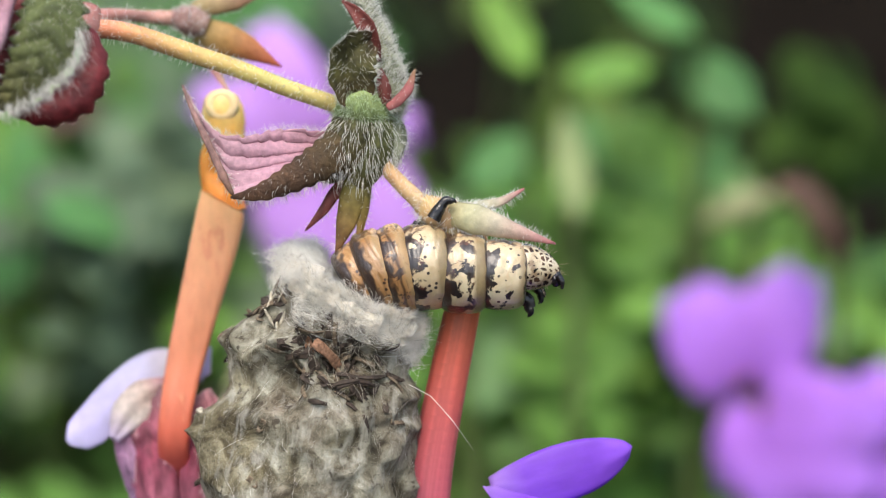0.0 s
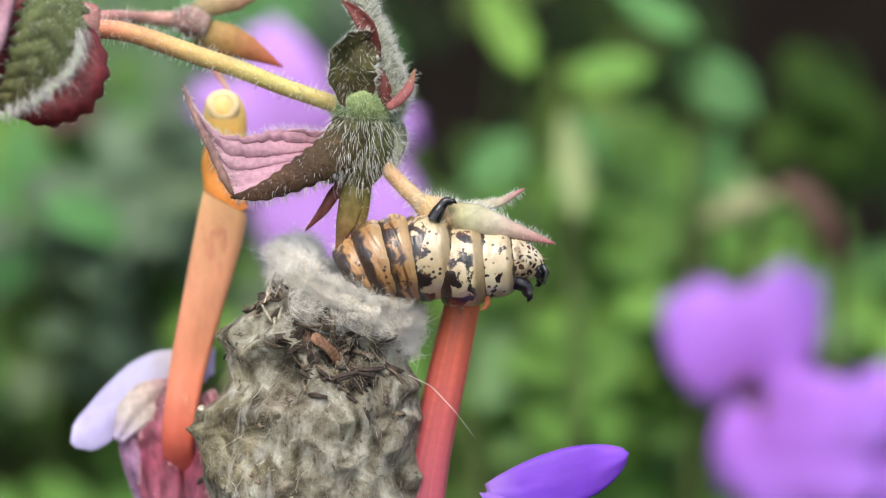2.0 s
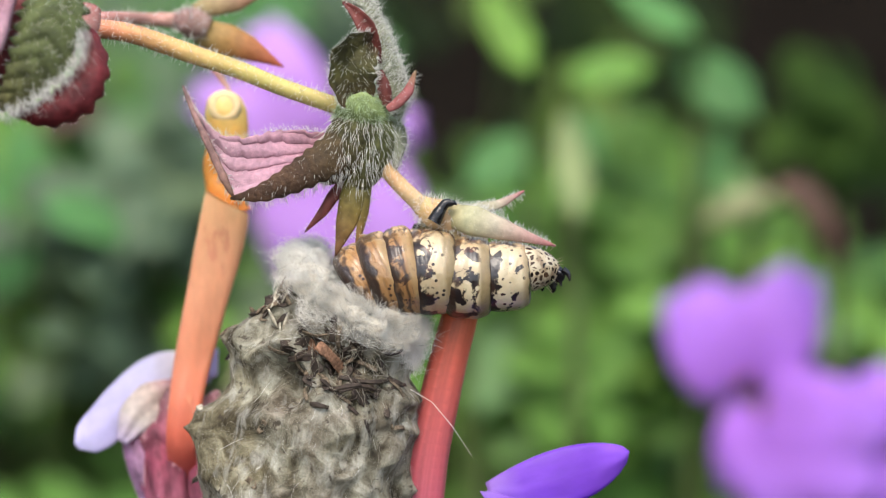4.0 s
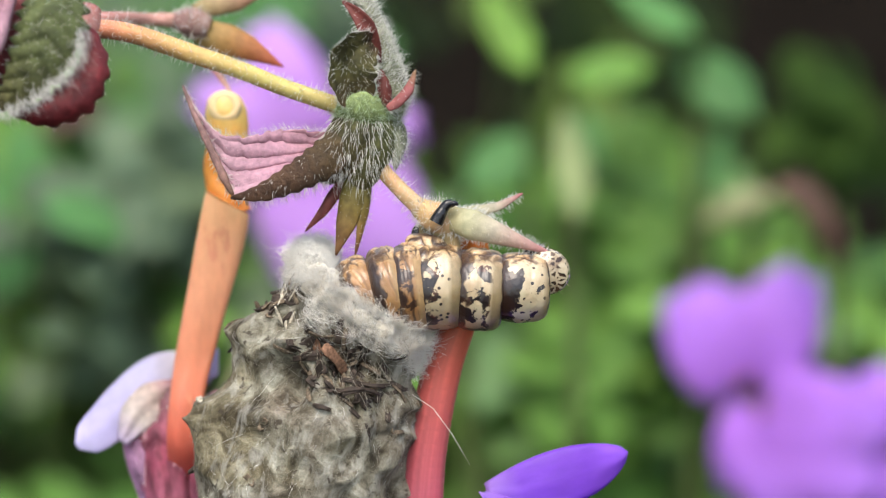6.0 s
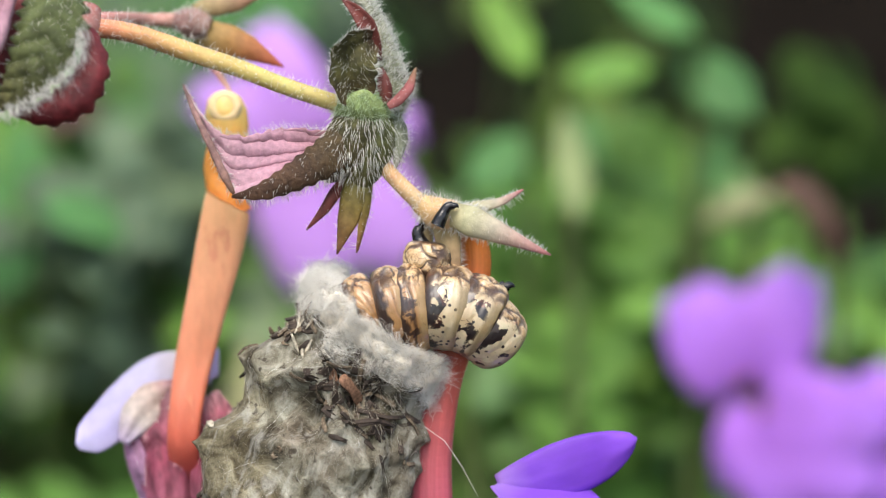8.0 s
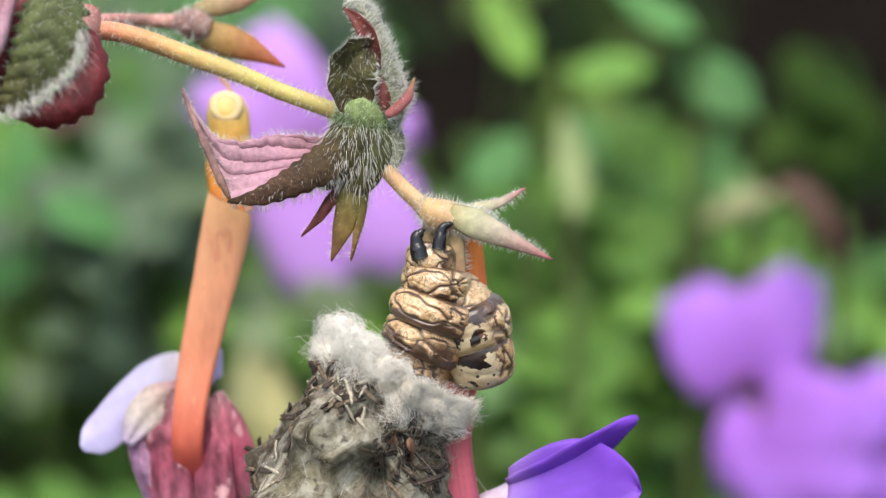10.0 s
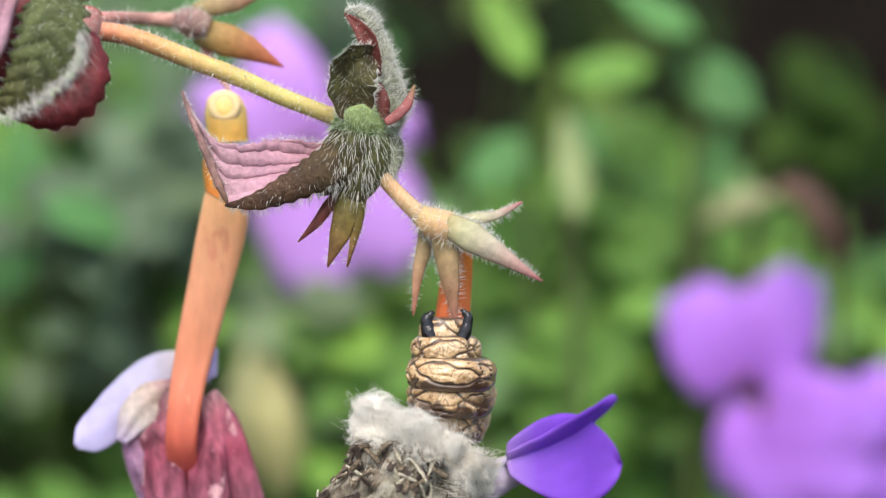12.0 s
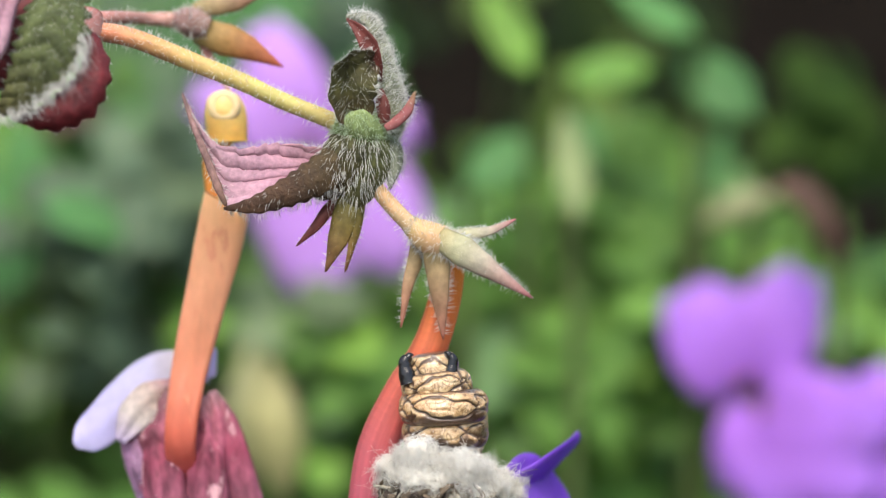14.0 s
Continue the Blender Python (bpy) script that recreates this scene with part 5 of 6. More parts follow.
def plant(label, spots, mat, seed, kinds=(0, 1), scale=1.0):
    """A low leafy plant: a stalk from the ground to each spot (x, y, d, spread, leaves)."""
    ob = thing("leafy_plant", label, "plant", "garden plants")
    r = random.Random(seed)
    for x, y, d, spread, count in spots:
        top = g(x, y, d)
        foot = drop_to_ground(g(x + r.uniform(-60, 60), y, d + r.uniform(200, 700)))
        mid = top.lerp(foot, 0.5) + Vector((r.gauss(0, 0.003), r.gauss(0, 0.003), 0))
        s = Shape()
        s.tube([foot, mid, top], [30, 24, 14], n=8, count=12)
        part("stalk", s, STALK, ob)
        for k in range(count):
            px, py = r.gauss(0, spread), r.gauss(0, spread)
            if shaded(x + px, y + py) and mat not in (FOL_SHADED, FOL_HALF_SHADE):
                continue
            lf = new("leaf", leaf_of(mat, r.choice(kinds)))
            lf.parent = ob
            p = g(x + px, y + py, d + max(-320, r.gauss(0, 350)))
            if (BOARD @ p).z < 0.004:
                p = drop_to_ground(p) + Vector((0, 0, 0.006))
            turn = (Matrix.Rotation(r.gauss(0.85, 0.3), 3, "X") @ Matrix.Rotation(r.gauss(0, 0.3), 3, "Y") @ Matrix.Rotation(r.uniform(0, 6.28), 3, "Z")).to_quaternion()
            sc = scale * r.uniform(0.75, 1.3)
            lf.matrix_basis = Matrix.LocRotScale(p, turn, (sc, sc, sc))
    return ob



LABEL = {"bright_leaf": "bright green leafy garden plant growing in a bed", "lime_leaf": "yellow-green leafy garden plant growing in a bed", "cool_leaf": "cool green leafy garden plant growing in a bed",
         "grey_green_leaf": "grey-green leafy garden plant growing in a bed", "shaded_leaf": "leafy plant in the bed, leaves coloured dark for shade"}
pick = random.Random(90)
for j in range(9):
    for i in range(15):
        x, y = -20 + i * 115 + (57 if j % 2 else 0) + pick.gauss(0, 18), 10 + j * 108 + pick.gauss(0, 16)
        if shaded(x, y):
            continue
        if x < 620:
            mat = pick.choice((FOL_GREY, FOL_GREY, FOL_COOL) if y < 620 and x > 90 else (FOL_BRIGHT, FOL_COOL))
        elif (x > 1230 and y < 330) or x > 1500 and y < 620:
            mat = FOL_SHADED
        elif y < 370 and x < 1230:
            mat = pick.choice((FOL_LIME, FOL_SHADED, FOL_SHADED, FOL_SHADED))
        else:
            mat = pick.choice((FOL_BRIGHT, FOL_BRIGHT, FOL_COOL))
        plant(LABEL[mat.name], [(x, y, 3300 + pick.uniform(0, 2400), 58, 9 if mat is FOL_SHADED else 9 if y < 300 and x > 620 else 24)], mat, 500 + j * 20 + i, scale=pick.uniform(0.45, 0.66))

# low green cover on the soil between the plants
cover = Shape()
pick = random.Random(33)
back = BOARD.inverted()
for k in range(9000):
    wx, wy = pick.uniform(-0.13, 0.13), pick.uniform(0.05, 0.42)
    p = back @ Vector((wx, wy, pick.uniform(0.001, 0.012)))
    s = REACH * STEP / (REACH * STEP + p.y) / STEP
    # no cover in the ovals or the view's upper right, kept dark as shade
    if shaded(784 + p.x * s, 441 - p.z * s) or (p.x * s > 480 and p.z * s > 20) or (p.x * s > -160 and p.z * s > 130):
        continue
    a, L, W = pick.uniform(0, 6.28), pick.uniform(0.004, 0.008), pick.uniform(0.0016, 0.0028)
    e1 = Vector((math.cos(a), math.sin(a), pick.gauss(0.1, 0.3))).normalized()
    e2 = Vector((-math.sin(a), math.cos(a), pick.gauss(0, 0.3))).normalized()
    lean = Matrix.Rotation(0.4, 3, "X")
    e1, e2 = lean @ e1, lean @ e2
    w0 = Vector((wx, wy, pick.uniform(0.002, 0.012)))
    cover.grid([[w0 + e1 * L * u + e2 * W * math.sin(math.pi * (0.08 + 0.88 * u)) * v + Vector((0, 0, abs(v) * W * 0.3)) for v in (-1, 0, 1)] for u in (0, 0.33, 0.66, 1)])
tagged(new("ground_cover", cover.mesh("ground_cover", FOL_COVER)), "low green leafy cover over the soil", "ground cover", kind="stuff")
plant("dry brown leaves on a withered plant", [(175, 240, 3600, 14, 3)], FOL_DRY, 11, scale=0.7)
plant("pale straw-coloured leaves of a withering plant", [(460, 650, 3800, 16, 4), (480, 780, 3600, 18, 5), (450, 720, 3500, 16, 5), (455, 840, 3500, 16, 5)], FOL_STRAW, 12, kinds=(3,), scale=0.62)
plant("yellow-green leafy garden plant growing in a bed", [(1510, 600, 3900, 22, 8), (1040, 200, 3200, 30, 5)], FOL_LIME, 13, scale=0.6)
plant("bright green leafy garden plant growing in a bed", [(950, 400, 3050, 39.6, 15), (1060, 340, 3050, 36, 10), (1060, 470, 2950, 44, 16), (990, 590, 2950, 44, 16), (1110, 620, 3050, 44, 16), (930, 720, 2950, 39.6, 15), (1150, 400, 3700, 39.6, 15), (1060, 720, 3150, 39.6, 12), (560, 600, 3350, 44, 18), (620, 560, 3350, 44, 18), (650, 680, 3350, 44, 18), (590, 690, 3350, 44, 18), (1130, 520, 3550, 50, 24), (1190, 600, 3550, 50, 24), (1050, 560, 3000, 50, 24), (960, 500, 3000, 46, 20), (1180, 480, 3550, 46, 18), (1000, 810, 3150, 44, 22), (1120, 800, 3700, 44, 22), (900, 840, 3150, 39.6, 16)], FOL_BRIGHT, 15, scale=0.68)
plant("grey-green leafy garden plant growing in a bed", [(130, 610, 3000, 36, 8), (190, 640, 3000, 36, 8), (490, 590, 3000, 34, 14), (520, 640, 3000, 30, 10), (470, 520, 2900, 36, 9), (590, 500, 3450, 44, 32), (640, 590, 3450, 44, 32), (560, 545, 2800, 36, 18), (610, 420, 3450, 40, 26), (660, 680, 3450, 40, 28), (240, 330, 2900, 44, 26), (270, 400, 2900, 44, 20), (170, 420, 2900, 44, 18), (310, 250, 2900, 36, 14), (60, 470, 2900, 40, 14)], FOL_GREY, 16, scale=0.5)
plant("bright green leafy garden plant growing in a bed", [(410, 570, 2950, 40, 16), (550, 620, 2950, 36, 18), (620, 640, 2850, 44, 24), (520, 720, 2900, 30, 14), (560, 800, 2900, 40, 18)], FOL_BRIGHT, 17, scale=0.5)
plant("cool green leafy garden plant growing in a bed", [(890, 600, 3000, 34, 8), (40, 360, 2800, 40, 8)], FOL_COOL, 14, scale=0.65)


plant("bright green leafy garden plant growing in a bed", [(1250, 420, 4000, 44, 12), (1170, 400, 3500, 44, 16), (1480, 560, 4000, 30, 14), (1130, 320, 3500, 36, 7), (1500, 660, 4000, 34, 14), (1200, 800, 3800, 40, 20), (1060, 640, 2900, 40, 24), (1120, 600, 2900, 40, 24), (1000, 660, 2900, 40, 20), (1080, 700, 3000, 40, 20), (1090, 550, 2900, 40, 20)], FOL_BRIGHT, 19, scale=0.6)
plant("bright green leafy garden plant growing in a bed", [(x + 25 * math.sin(y), y, 3700, 46, 20) for x in (840, 930, 1020, 1110, 1200) for y in (470, 590, 710, 830)], FOL_FRESH, 21, scale=0.75)
plant("leafy plant in the bed, leaves coloured dark for shade", [(1470, 210, 3600, 30, 20), (1490, 290, 3600, 26, 12)], FOL_HALF_SHADE, 18, scale=0.5)


def long_leaf(label, mat, blades):
    """A withering plant of few long leaves: each blade is a spine of board places (x, y, d) with half widths."""
    ob = thing("leafy_plant", label, "plant", "garden plants")
    for spine, widths in blades:
        far = (REACH + spine[0][2]) / REACH
        pts = curve([g(*p) for p in spine], 25)
        s = Shape()

        def fn(u, v, pts=pts, widths=widths, far=far):
            k = min(int(u * 24), 23)
            p = pts[k].lerp(pts[k + 1], u * 24 - k)
            t = (pts[min(k + 2, 24)] - pts[max(k - 1, 0)]).normalized()
            side = t.cross(Vector((0, -1, 0))).normalized()
            side.y += 0.6 * side.z
            q = 2 * v - 1
            return p + (side * q * ramp1(widths, u) + Vector((0, 12 * q * q, 0))) * far * STEP
        s.sheet(fn, 20, 8, 9)
        part("leaf", s, mat, ob)
        foot = drop_to_ground(pts[0])
        s = Shape()
        s.tube([foot, foot.lerp(pts[0], 0.5), pts[0]], [26, 20, 14], n=8, count=8)
        part("stalk", s, STALK, ob)
    return ob


def broad_leaf(x, y, half_long, half_wide, turn, d=2450):
    """The spine and half widths of one broad leaf that leans back, its tip turned by so many degrees from the right."""
    a = radians(turn)
    ends = [(x + half_long * k * math.cos(a), y - half_long * k * math.sin(a), d + 0.8 * half_long * k * math.sin(a)) for k in (-1, -0.4, 0.3, 1)]
    return ends, [4, half_wide * 0.8, half_wide, half_wide * 0.75, 3]


for label, mat, leaves in (
        ("bright green broad-leaved garden plant", FOL_BRIGHT, ((900, 55, 85, 42, 118), (1082, 128, 76, 40, 10))),
        ("bright green broad-leaved garden plant", FOL_FRESH, ((1110, 405, 85, 50, 40, 3000), (1195, 440, 70, 50, 140, 3000), (1000, 530, 100, 66, 65, 2800), (1105, 590, 90, 72, 125, 2900), (1070, 470, 80, 62, 20, 3100), (1150, 510, 90, 62, 150, 3200), (1030, 620, 90, 66, 20, 3100), (1180, 620, 90, 62, 40, 3300), (885, 640, 100, 64, 70, 2600), (940, 760, 90, 56, 40, 2700), (930, 480, 80, 60, 100, 3100), (960, 600, 80, 60, 30, 3200), (1010, 420, 80, 52, 140, 3300))),
        ("cool green broad-leaved garden plant", FOL_COOL, ((1272, 150, 88, 58, 140), (1160, 22, 85, 34, 150), (1270, 285, 60, 24, 75, 2700))),
        ("cool green broad-leaved garden plant", FOL_COOL, ((892, 285, 80, 50, 35), (1050, 250, 60, 30, 110, 2750))),
        ("bright green broad-leaved garden plant", FOL_FRESH, ((1482, 590, 60, 30, 85, 2750), (1130, 690, 80, 62, 20, 3100), (1050, 720, 90, 60, 150, 2900), (1090, 830, 90, 60, 20, 2900), (990, 850, 90, 56, 150, 3000), (1190, 830, 80, 54, 60, 3100), (1200, 710, 70, 50, 120, 3200)))):
    long_leaf(label, mat, [broad_leaf(*q) for q in leaves])
long_leaf("pale yellow-green upright leaf of a garden plant", FOL_PALE, [([(1022, 390, 2150), (1014, 300, 2230), (998, 195, 2330)], [4, 28, 34, 28, 3])])
long_leaf("pale straw-coloured upright leaf of a withering plant", FOL_STRAW, [([(500, 880, 2250), (490, 760, 2200), (470, 630, 2250)], [10, 40, 44, 34, 3]), ([(440, 860, 2400), (430, 740, 2350), (440, 600, 2400)], [4, 24, 30, 22, 3])])
long_leaf("curled dry brown leaf on a withered plant", FOL_DRY, [([(1490, 470, 2350), (1462, 400, 2300), (1425, 345, 2300), (1370, 330, 2300)], [6, 24, 28, 26, 6])])
long_leaf("dry straw-coloured leaf on a withered plant", FOL_STRAW, [([(1240, 400, 2450), (1290, 372, 2400), (1335, 352, 2400), (1385, 345, 2400)], [3, 22, 26, 20, 3])])


def violet_flower(x, y, d, petals, label="violet garden flower on a thin stalk", mat=None):
    """petals: (way in degrees, length, half width) in grid steps as seen on the board."""
    ob = thing("garden_flower", label, "flower", "violet garden flowers")
    c = g(x, y, d)
    s = Shape()
    foot = drop_to_ground(g(x, y, d + 300))
    s.tube([foot, c.lerp(foot, 0.5), c], [26, 22, 18], n=8, count=10)
    part("stalk", s, STALK, ob)
    far = STEP * (REACH + d) / REACH
    for k, (turn, length, half) in enumerate(petals):
        a = radians(turn)
        s = Shape()
        way = Vector((math.cos(a), 0, math.sin(a)))
        sd = Vector((-math.sin(a), 0, math.cos(a)))

        def fn(u, v, way=way, sd=sd, k=k, length=length, half=half):
            w = half * math.sin(math.pi * min(1, 0.28 + 0.64 * u)) ** 0.75
            q = 2 * v - 1
            return c + (way * u * length * (1 - 0.08 * (1 - abs(q)) * u) + sd * q * w + Vector((0, -14 * math.sin(u * 3) + 25 * q * q * u + 6 * k, 0))) * far
        s.sheet(fn, 14, 12, 8)
        part("petal", s, mat or FAR_VIOLET, ob)
    s = Shape()
    s.blob(c + Vector((0, -4 * STEP, 0)), (14, 12, 14))
    part("eye", s, THROAT_RED, ob, "dull pink flower eye")
    return ob


violet_flower(1320, 672, 2480, [(125, 202, 95), (61, 226, 86)])
violet_flower(1350, 722, 2380, [(-14, 240, 86), (-42, 265, 95), (-75, 215, 95), (-105, 165, 70)])
violet_flower(545, 250, 2500, [(112, 230, 75), (158, 230, 62), (8, 205, 60), (-48, 300, 105), (-86, 285, 105)], "violet garden flower on a thin stalk, petals coloured brighter for light", FAR_VIOLET_LIT)
violet_flower(1590, 790, 2450, [(110, 150, 70), (180, 120, 60), (-90, 150, 70)])


# ---------------------------------------------------------------- what moves
def about(x, y, dx, dy, turn=0.0, d=0.0):
    """A move on the board: turn degrees clockwise about the place (x, y), then a shift in grid steps."""
    p = g(x, y, d)
    s = Vector((dx * STEP, 0, -dy * STEP))
    return Matrix.Translation(p + s) @ pose(0, 0, 0, 0, turn, 0) @ Matrix.Translation(-p)


def limb(x, y, d, turn, roll=0.0, bow=0.0):
    """The pose of a part built along +x: turn degrees anticlockwise, bow away from the view, rolled about its length."""
    return Matrix.Translation(g(x, y, d)) @ pose(0, 0, 0, 0, -turn, 0) @ pose(0, 0, 0, 0, 0, bow) @ pose(0, 0, 0, roll, 0, 0)


def motions():
    # the stalk nods as the animal's weight shifts
    nod = [(0, 0, 0), (1.5, 0, 3), (2, 0, 0), (3, 1, 3), (5.5, 1, 1), (6.5, 1, 3), (7, 2, 6), (7.5, 2, 6), (8, 1, -2), (8.2, 2, 8), (10.3, 1, 12), (10.5, 1, 9),
           (11, 0, 3), (11.5, 5, 23), (12, 3, 23), (12.5, 2, 21), (13, 9, 50), (13.5, 7, 42), (14, 6, 32)]
    walk(node_thing, [(t, BOARD @ about(170, 50, dx, dy * 0.18, dy * 0.105)) for t, dx, dy in nod])
    walk(bud, [(t, BOARD @ Matrix.Translation((0, -110 * STEP, 0)) @ about(60, 60, dx * 0.6, dy * 0.25, 0)) for t, dx, dy in nod])
    # the orange flower sways
    sway = [(0, 0), (0.5, 9), (1, 3), (1.5, 26), (2, 8), (2.5, 12), (3, 15), (5.5, 15), (6, 16), (6.5, 19), (7, 18), (7.5, 25), (8, 17), (8.2, 27), (10.5, 24), (11, 23),
            (11.5, 14), (12, 14), (12.5, 11), (13, 16), (13.5, 36), (14, 12)]
    walk(flower_a, [(t, BOARD @ about(395, 60, 0.2 * dx, 0.12 * dx, -dx * 0.065)) for t, dx in sway])
    # the coral flower: calyx and pedicel
    hang = [(0, 0, 0, 0), (1.5, 0, 3, 0), (2, 0, 0, 0), (3, 0, 3, 0), (5.5, -2, 4, 0), (6, -3, 8, 0), (6.5, -2, 6, 0), (7, -3, 13, 0.5), (7.5, -2, 9, 0.5), (8, -2, 0, 0.5), (8.2, -2, 12, 0.5),
            (10.3, 3, 2, -2), (10.5, 3, 0, -2), (11, 4, -8, -2), (11.5, 3, 14, 0.5), (12, -4, 20, 1), (12.5, -7, 19, 1.5), (13, -14, 60, 4), (13.5, -17, 53, 4), (14, -17, 42, 4)]
    walk(calyx_b, [(t, about(760, 370, dx, dy, a)) for t, dx, dy, a in hang])
    walk(pedicel_b, [(t, about(760, 370, dx, dy, a * 0.5)) for t, dx, dy, a in hang])
    lift = [(0, 0), (3, 0), (5.3, 1), (6.3, 4), (7, 5), (8.2, 6), (10.3, 10), (11, 10), (11.5, 13), (12, 14), (13, 12), (14, 13)]
    walk(sepal_long, [(t, about(800, 382, 0, 0, a)) for t, a in lift])
    # the coral tube bends
    bends = [(0, (838, 400), (832, 470), (818, 550), (795, 660), (768, 800), (752, 920)),
             (1.5, (838, 402), (832, 470), (816, 550), (792, 660), (762, 800), (744, 920)),
             (3, (838, 402), (832, 470), (816, 550), (791, 660), (760, 800), (742, 920)),
             (5.5, (836, 404), (836, 470), (814, 560), (782, 660), (754, 800), (742, 920)),
             (7, (834, 410), (837, 470), (814, 560), (780, 660), (752, 800), (742, 920)),
             (8.2, (836, 410), (840, 480), (818, 580), (784, 680), (766, 800), (768, 920)),
             (10.3, (824, 420), (830, 480), (835, 580), (808, 700), (800, 790), (815, 900)),
             (11, (822, 416), (830, 478), (832, 580), (805, 700), (802, 790), (820, 900)),
             (11.5, (814, 440), (815, 500), (806, 590), (800, 690), (800, 790), (820, 900)),
             (12, (811, 448), (806, 510), (795, 600), (768, 690), (770, 800), (800, 920)),
             (12.5, (806, 450), (800, 520), (793, 605), (756, 690), (728, 800), (745, 920)),
             (13, (800, 485), (790, 550), (764, 628), (716, 708), (674, 800), (660, 920)),
             (14, (798, 465), (786, 535), (758, 620), (708, 705), (668, 800), (652, 920))]
    for k, section in enumerate(tube_b):
        rows = []
        for t, *pts in bends:
            way = curve([g(x, y, 62) for x, y in pts], 91)
            i = min(88, 2 + k * 3)
            tan = way[min(90, i + 3)] - way[max(0, i - 3)]
            rows.append((t, Matrix.Translation(way[i]) @ pose(0, 0, 0, 0, math.degrees(math.atan2(-tan.x, -tan.z)), 0)))
        walk(section, rows)
    tips = [(0, 868, 860, 15.6, 0, 0), (0.5, 866, 865, 15.6, 0, 0), (1, 862, 871, 15.6, 0, 0), (3, 862, 872, 15.6, 0, 0), (5.5, 866, 864, 15.6, 0, 0), (6, 861, 870, 15.6, 0, 0), (6.5, 865, 864, 15.6, 0, 0),
            (7, 862, 876, 15.8, 0, 0), (7.5, 876, 858, 17, 0, 4), (8, 880, 856, 18, 0, 6), (8.2, 880, 868, 18, 0, 8), (10.3, 904, 855, 28, 0, 62), (10.5, 906, 848, 28, 0, 64), (11, 903, 838, 29, 0, 66),
            (11.5, 892, 820, 28.5, 20, 64), (12, 897, 816, 27, 28, 64), (12.5, 900, 816, 25, 38, 64), (13, 900, 866, 28, 50, 64), (13.5, 895, 869, 28, 51, 64), (14, 897, 862, 28, 52, 64)]
    walk(petal_low, [(t, pose(0, 0, 0, 0, dip, close)) for t, dip, close in ((0, 34, 0), (7, 34, 0), (8.2, 26, 0), (10.3, 0, 0), (11, 0, 0), (12, 4, 4), (12.5, 8, 6), (13, 15, 8), (14, 15, 8))])
    walk(corolla, [(t, limb(x, y, 40, a, roll, bow)) for t, x, y, a, bow, roll in tips])
    # the case: mouth place, lean (clockwise), tip towards the view, turn about its length
    case = [(0, 630, 516, 12, 0, 0, 50), (1, 628, 512, 11, 0, 0, 50), (1.5, 626, 508, 10.5, 0, 0, 50), (2, 624, 503, 10, 0, 0, 50), (3, 624, 505, 10.5, 0, 0, 50), (5.3, 656, 538, 18, 3, 4, 42), (5.5, 650, 528, 17.5, 3, 4, 42),
            (6, 648, 522, 17.5, 3, 4, 42), (6.5, 664, 556, 19, 3, 6, 42), (7, 652, 546, 18.5, 3, 6, 42), (7.5, 668, 570, 20, 3, 8, 42), (8, 674, 575, 20, 3, 8, 42), (8.2, 679, 590, 20, 3, 8, 42),
            (9.2, 690, 632, 17, 6, 25, 35), (10.3, 717, 664, 15, 4, 42, 15), (10.5, 711, 660, 15, 4, 42, 15), (11, 709, 656, 15, 4, 42, 15), (11.5, 726, 755, 14, 0, 56, 15), (12, 752, 790, 11, -3, 72, 15), (12.5, 778, 818, 8, -4, 84, 15),
            (13, 796, 882, 5, -4, 94, 15), (13.5, 786, 868, 4, -4, 96, 15), (14, 792, 854, 4, -4, 98, 15)]
    walk(bag, [(t, BOARD @ Matrix.Translation(g(x, y, d)) @ pose(0, 0, 0, 0, lean, 0) @ pose(0, 0, 0, tip, 0, 0) @ pose(0, 0, 0, 0, 0, spin)) for t, x, y, lean, tip, spin, d in case])
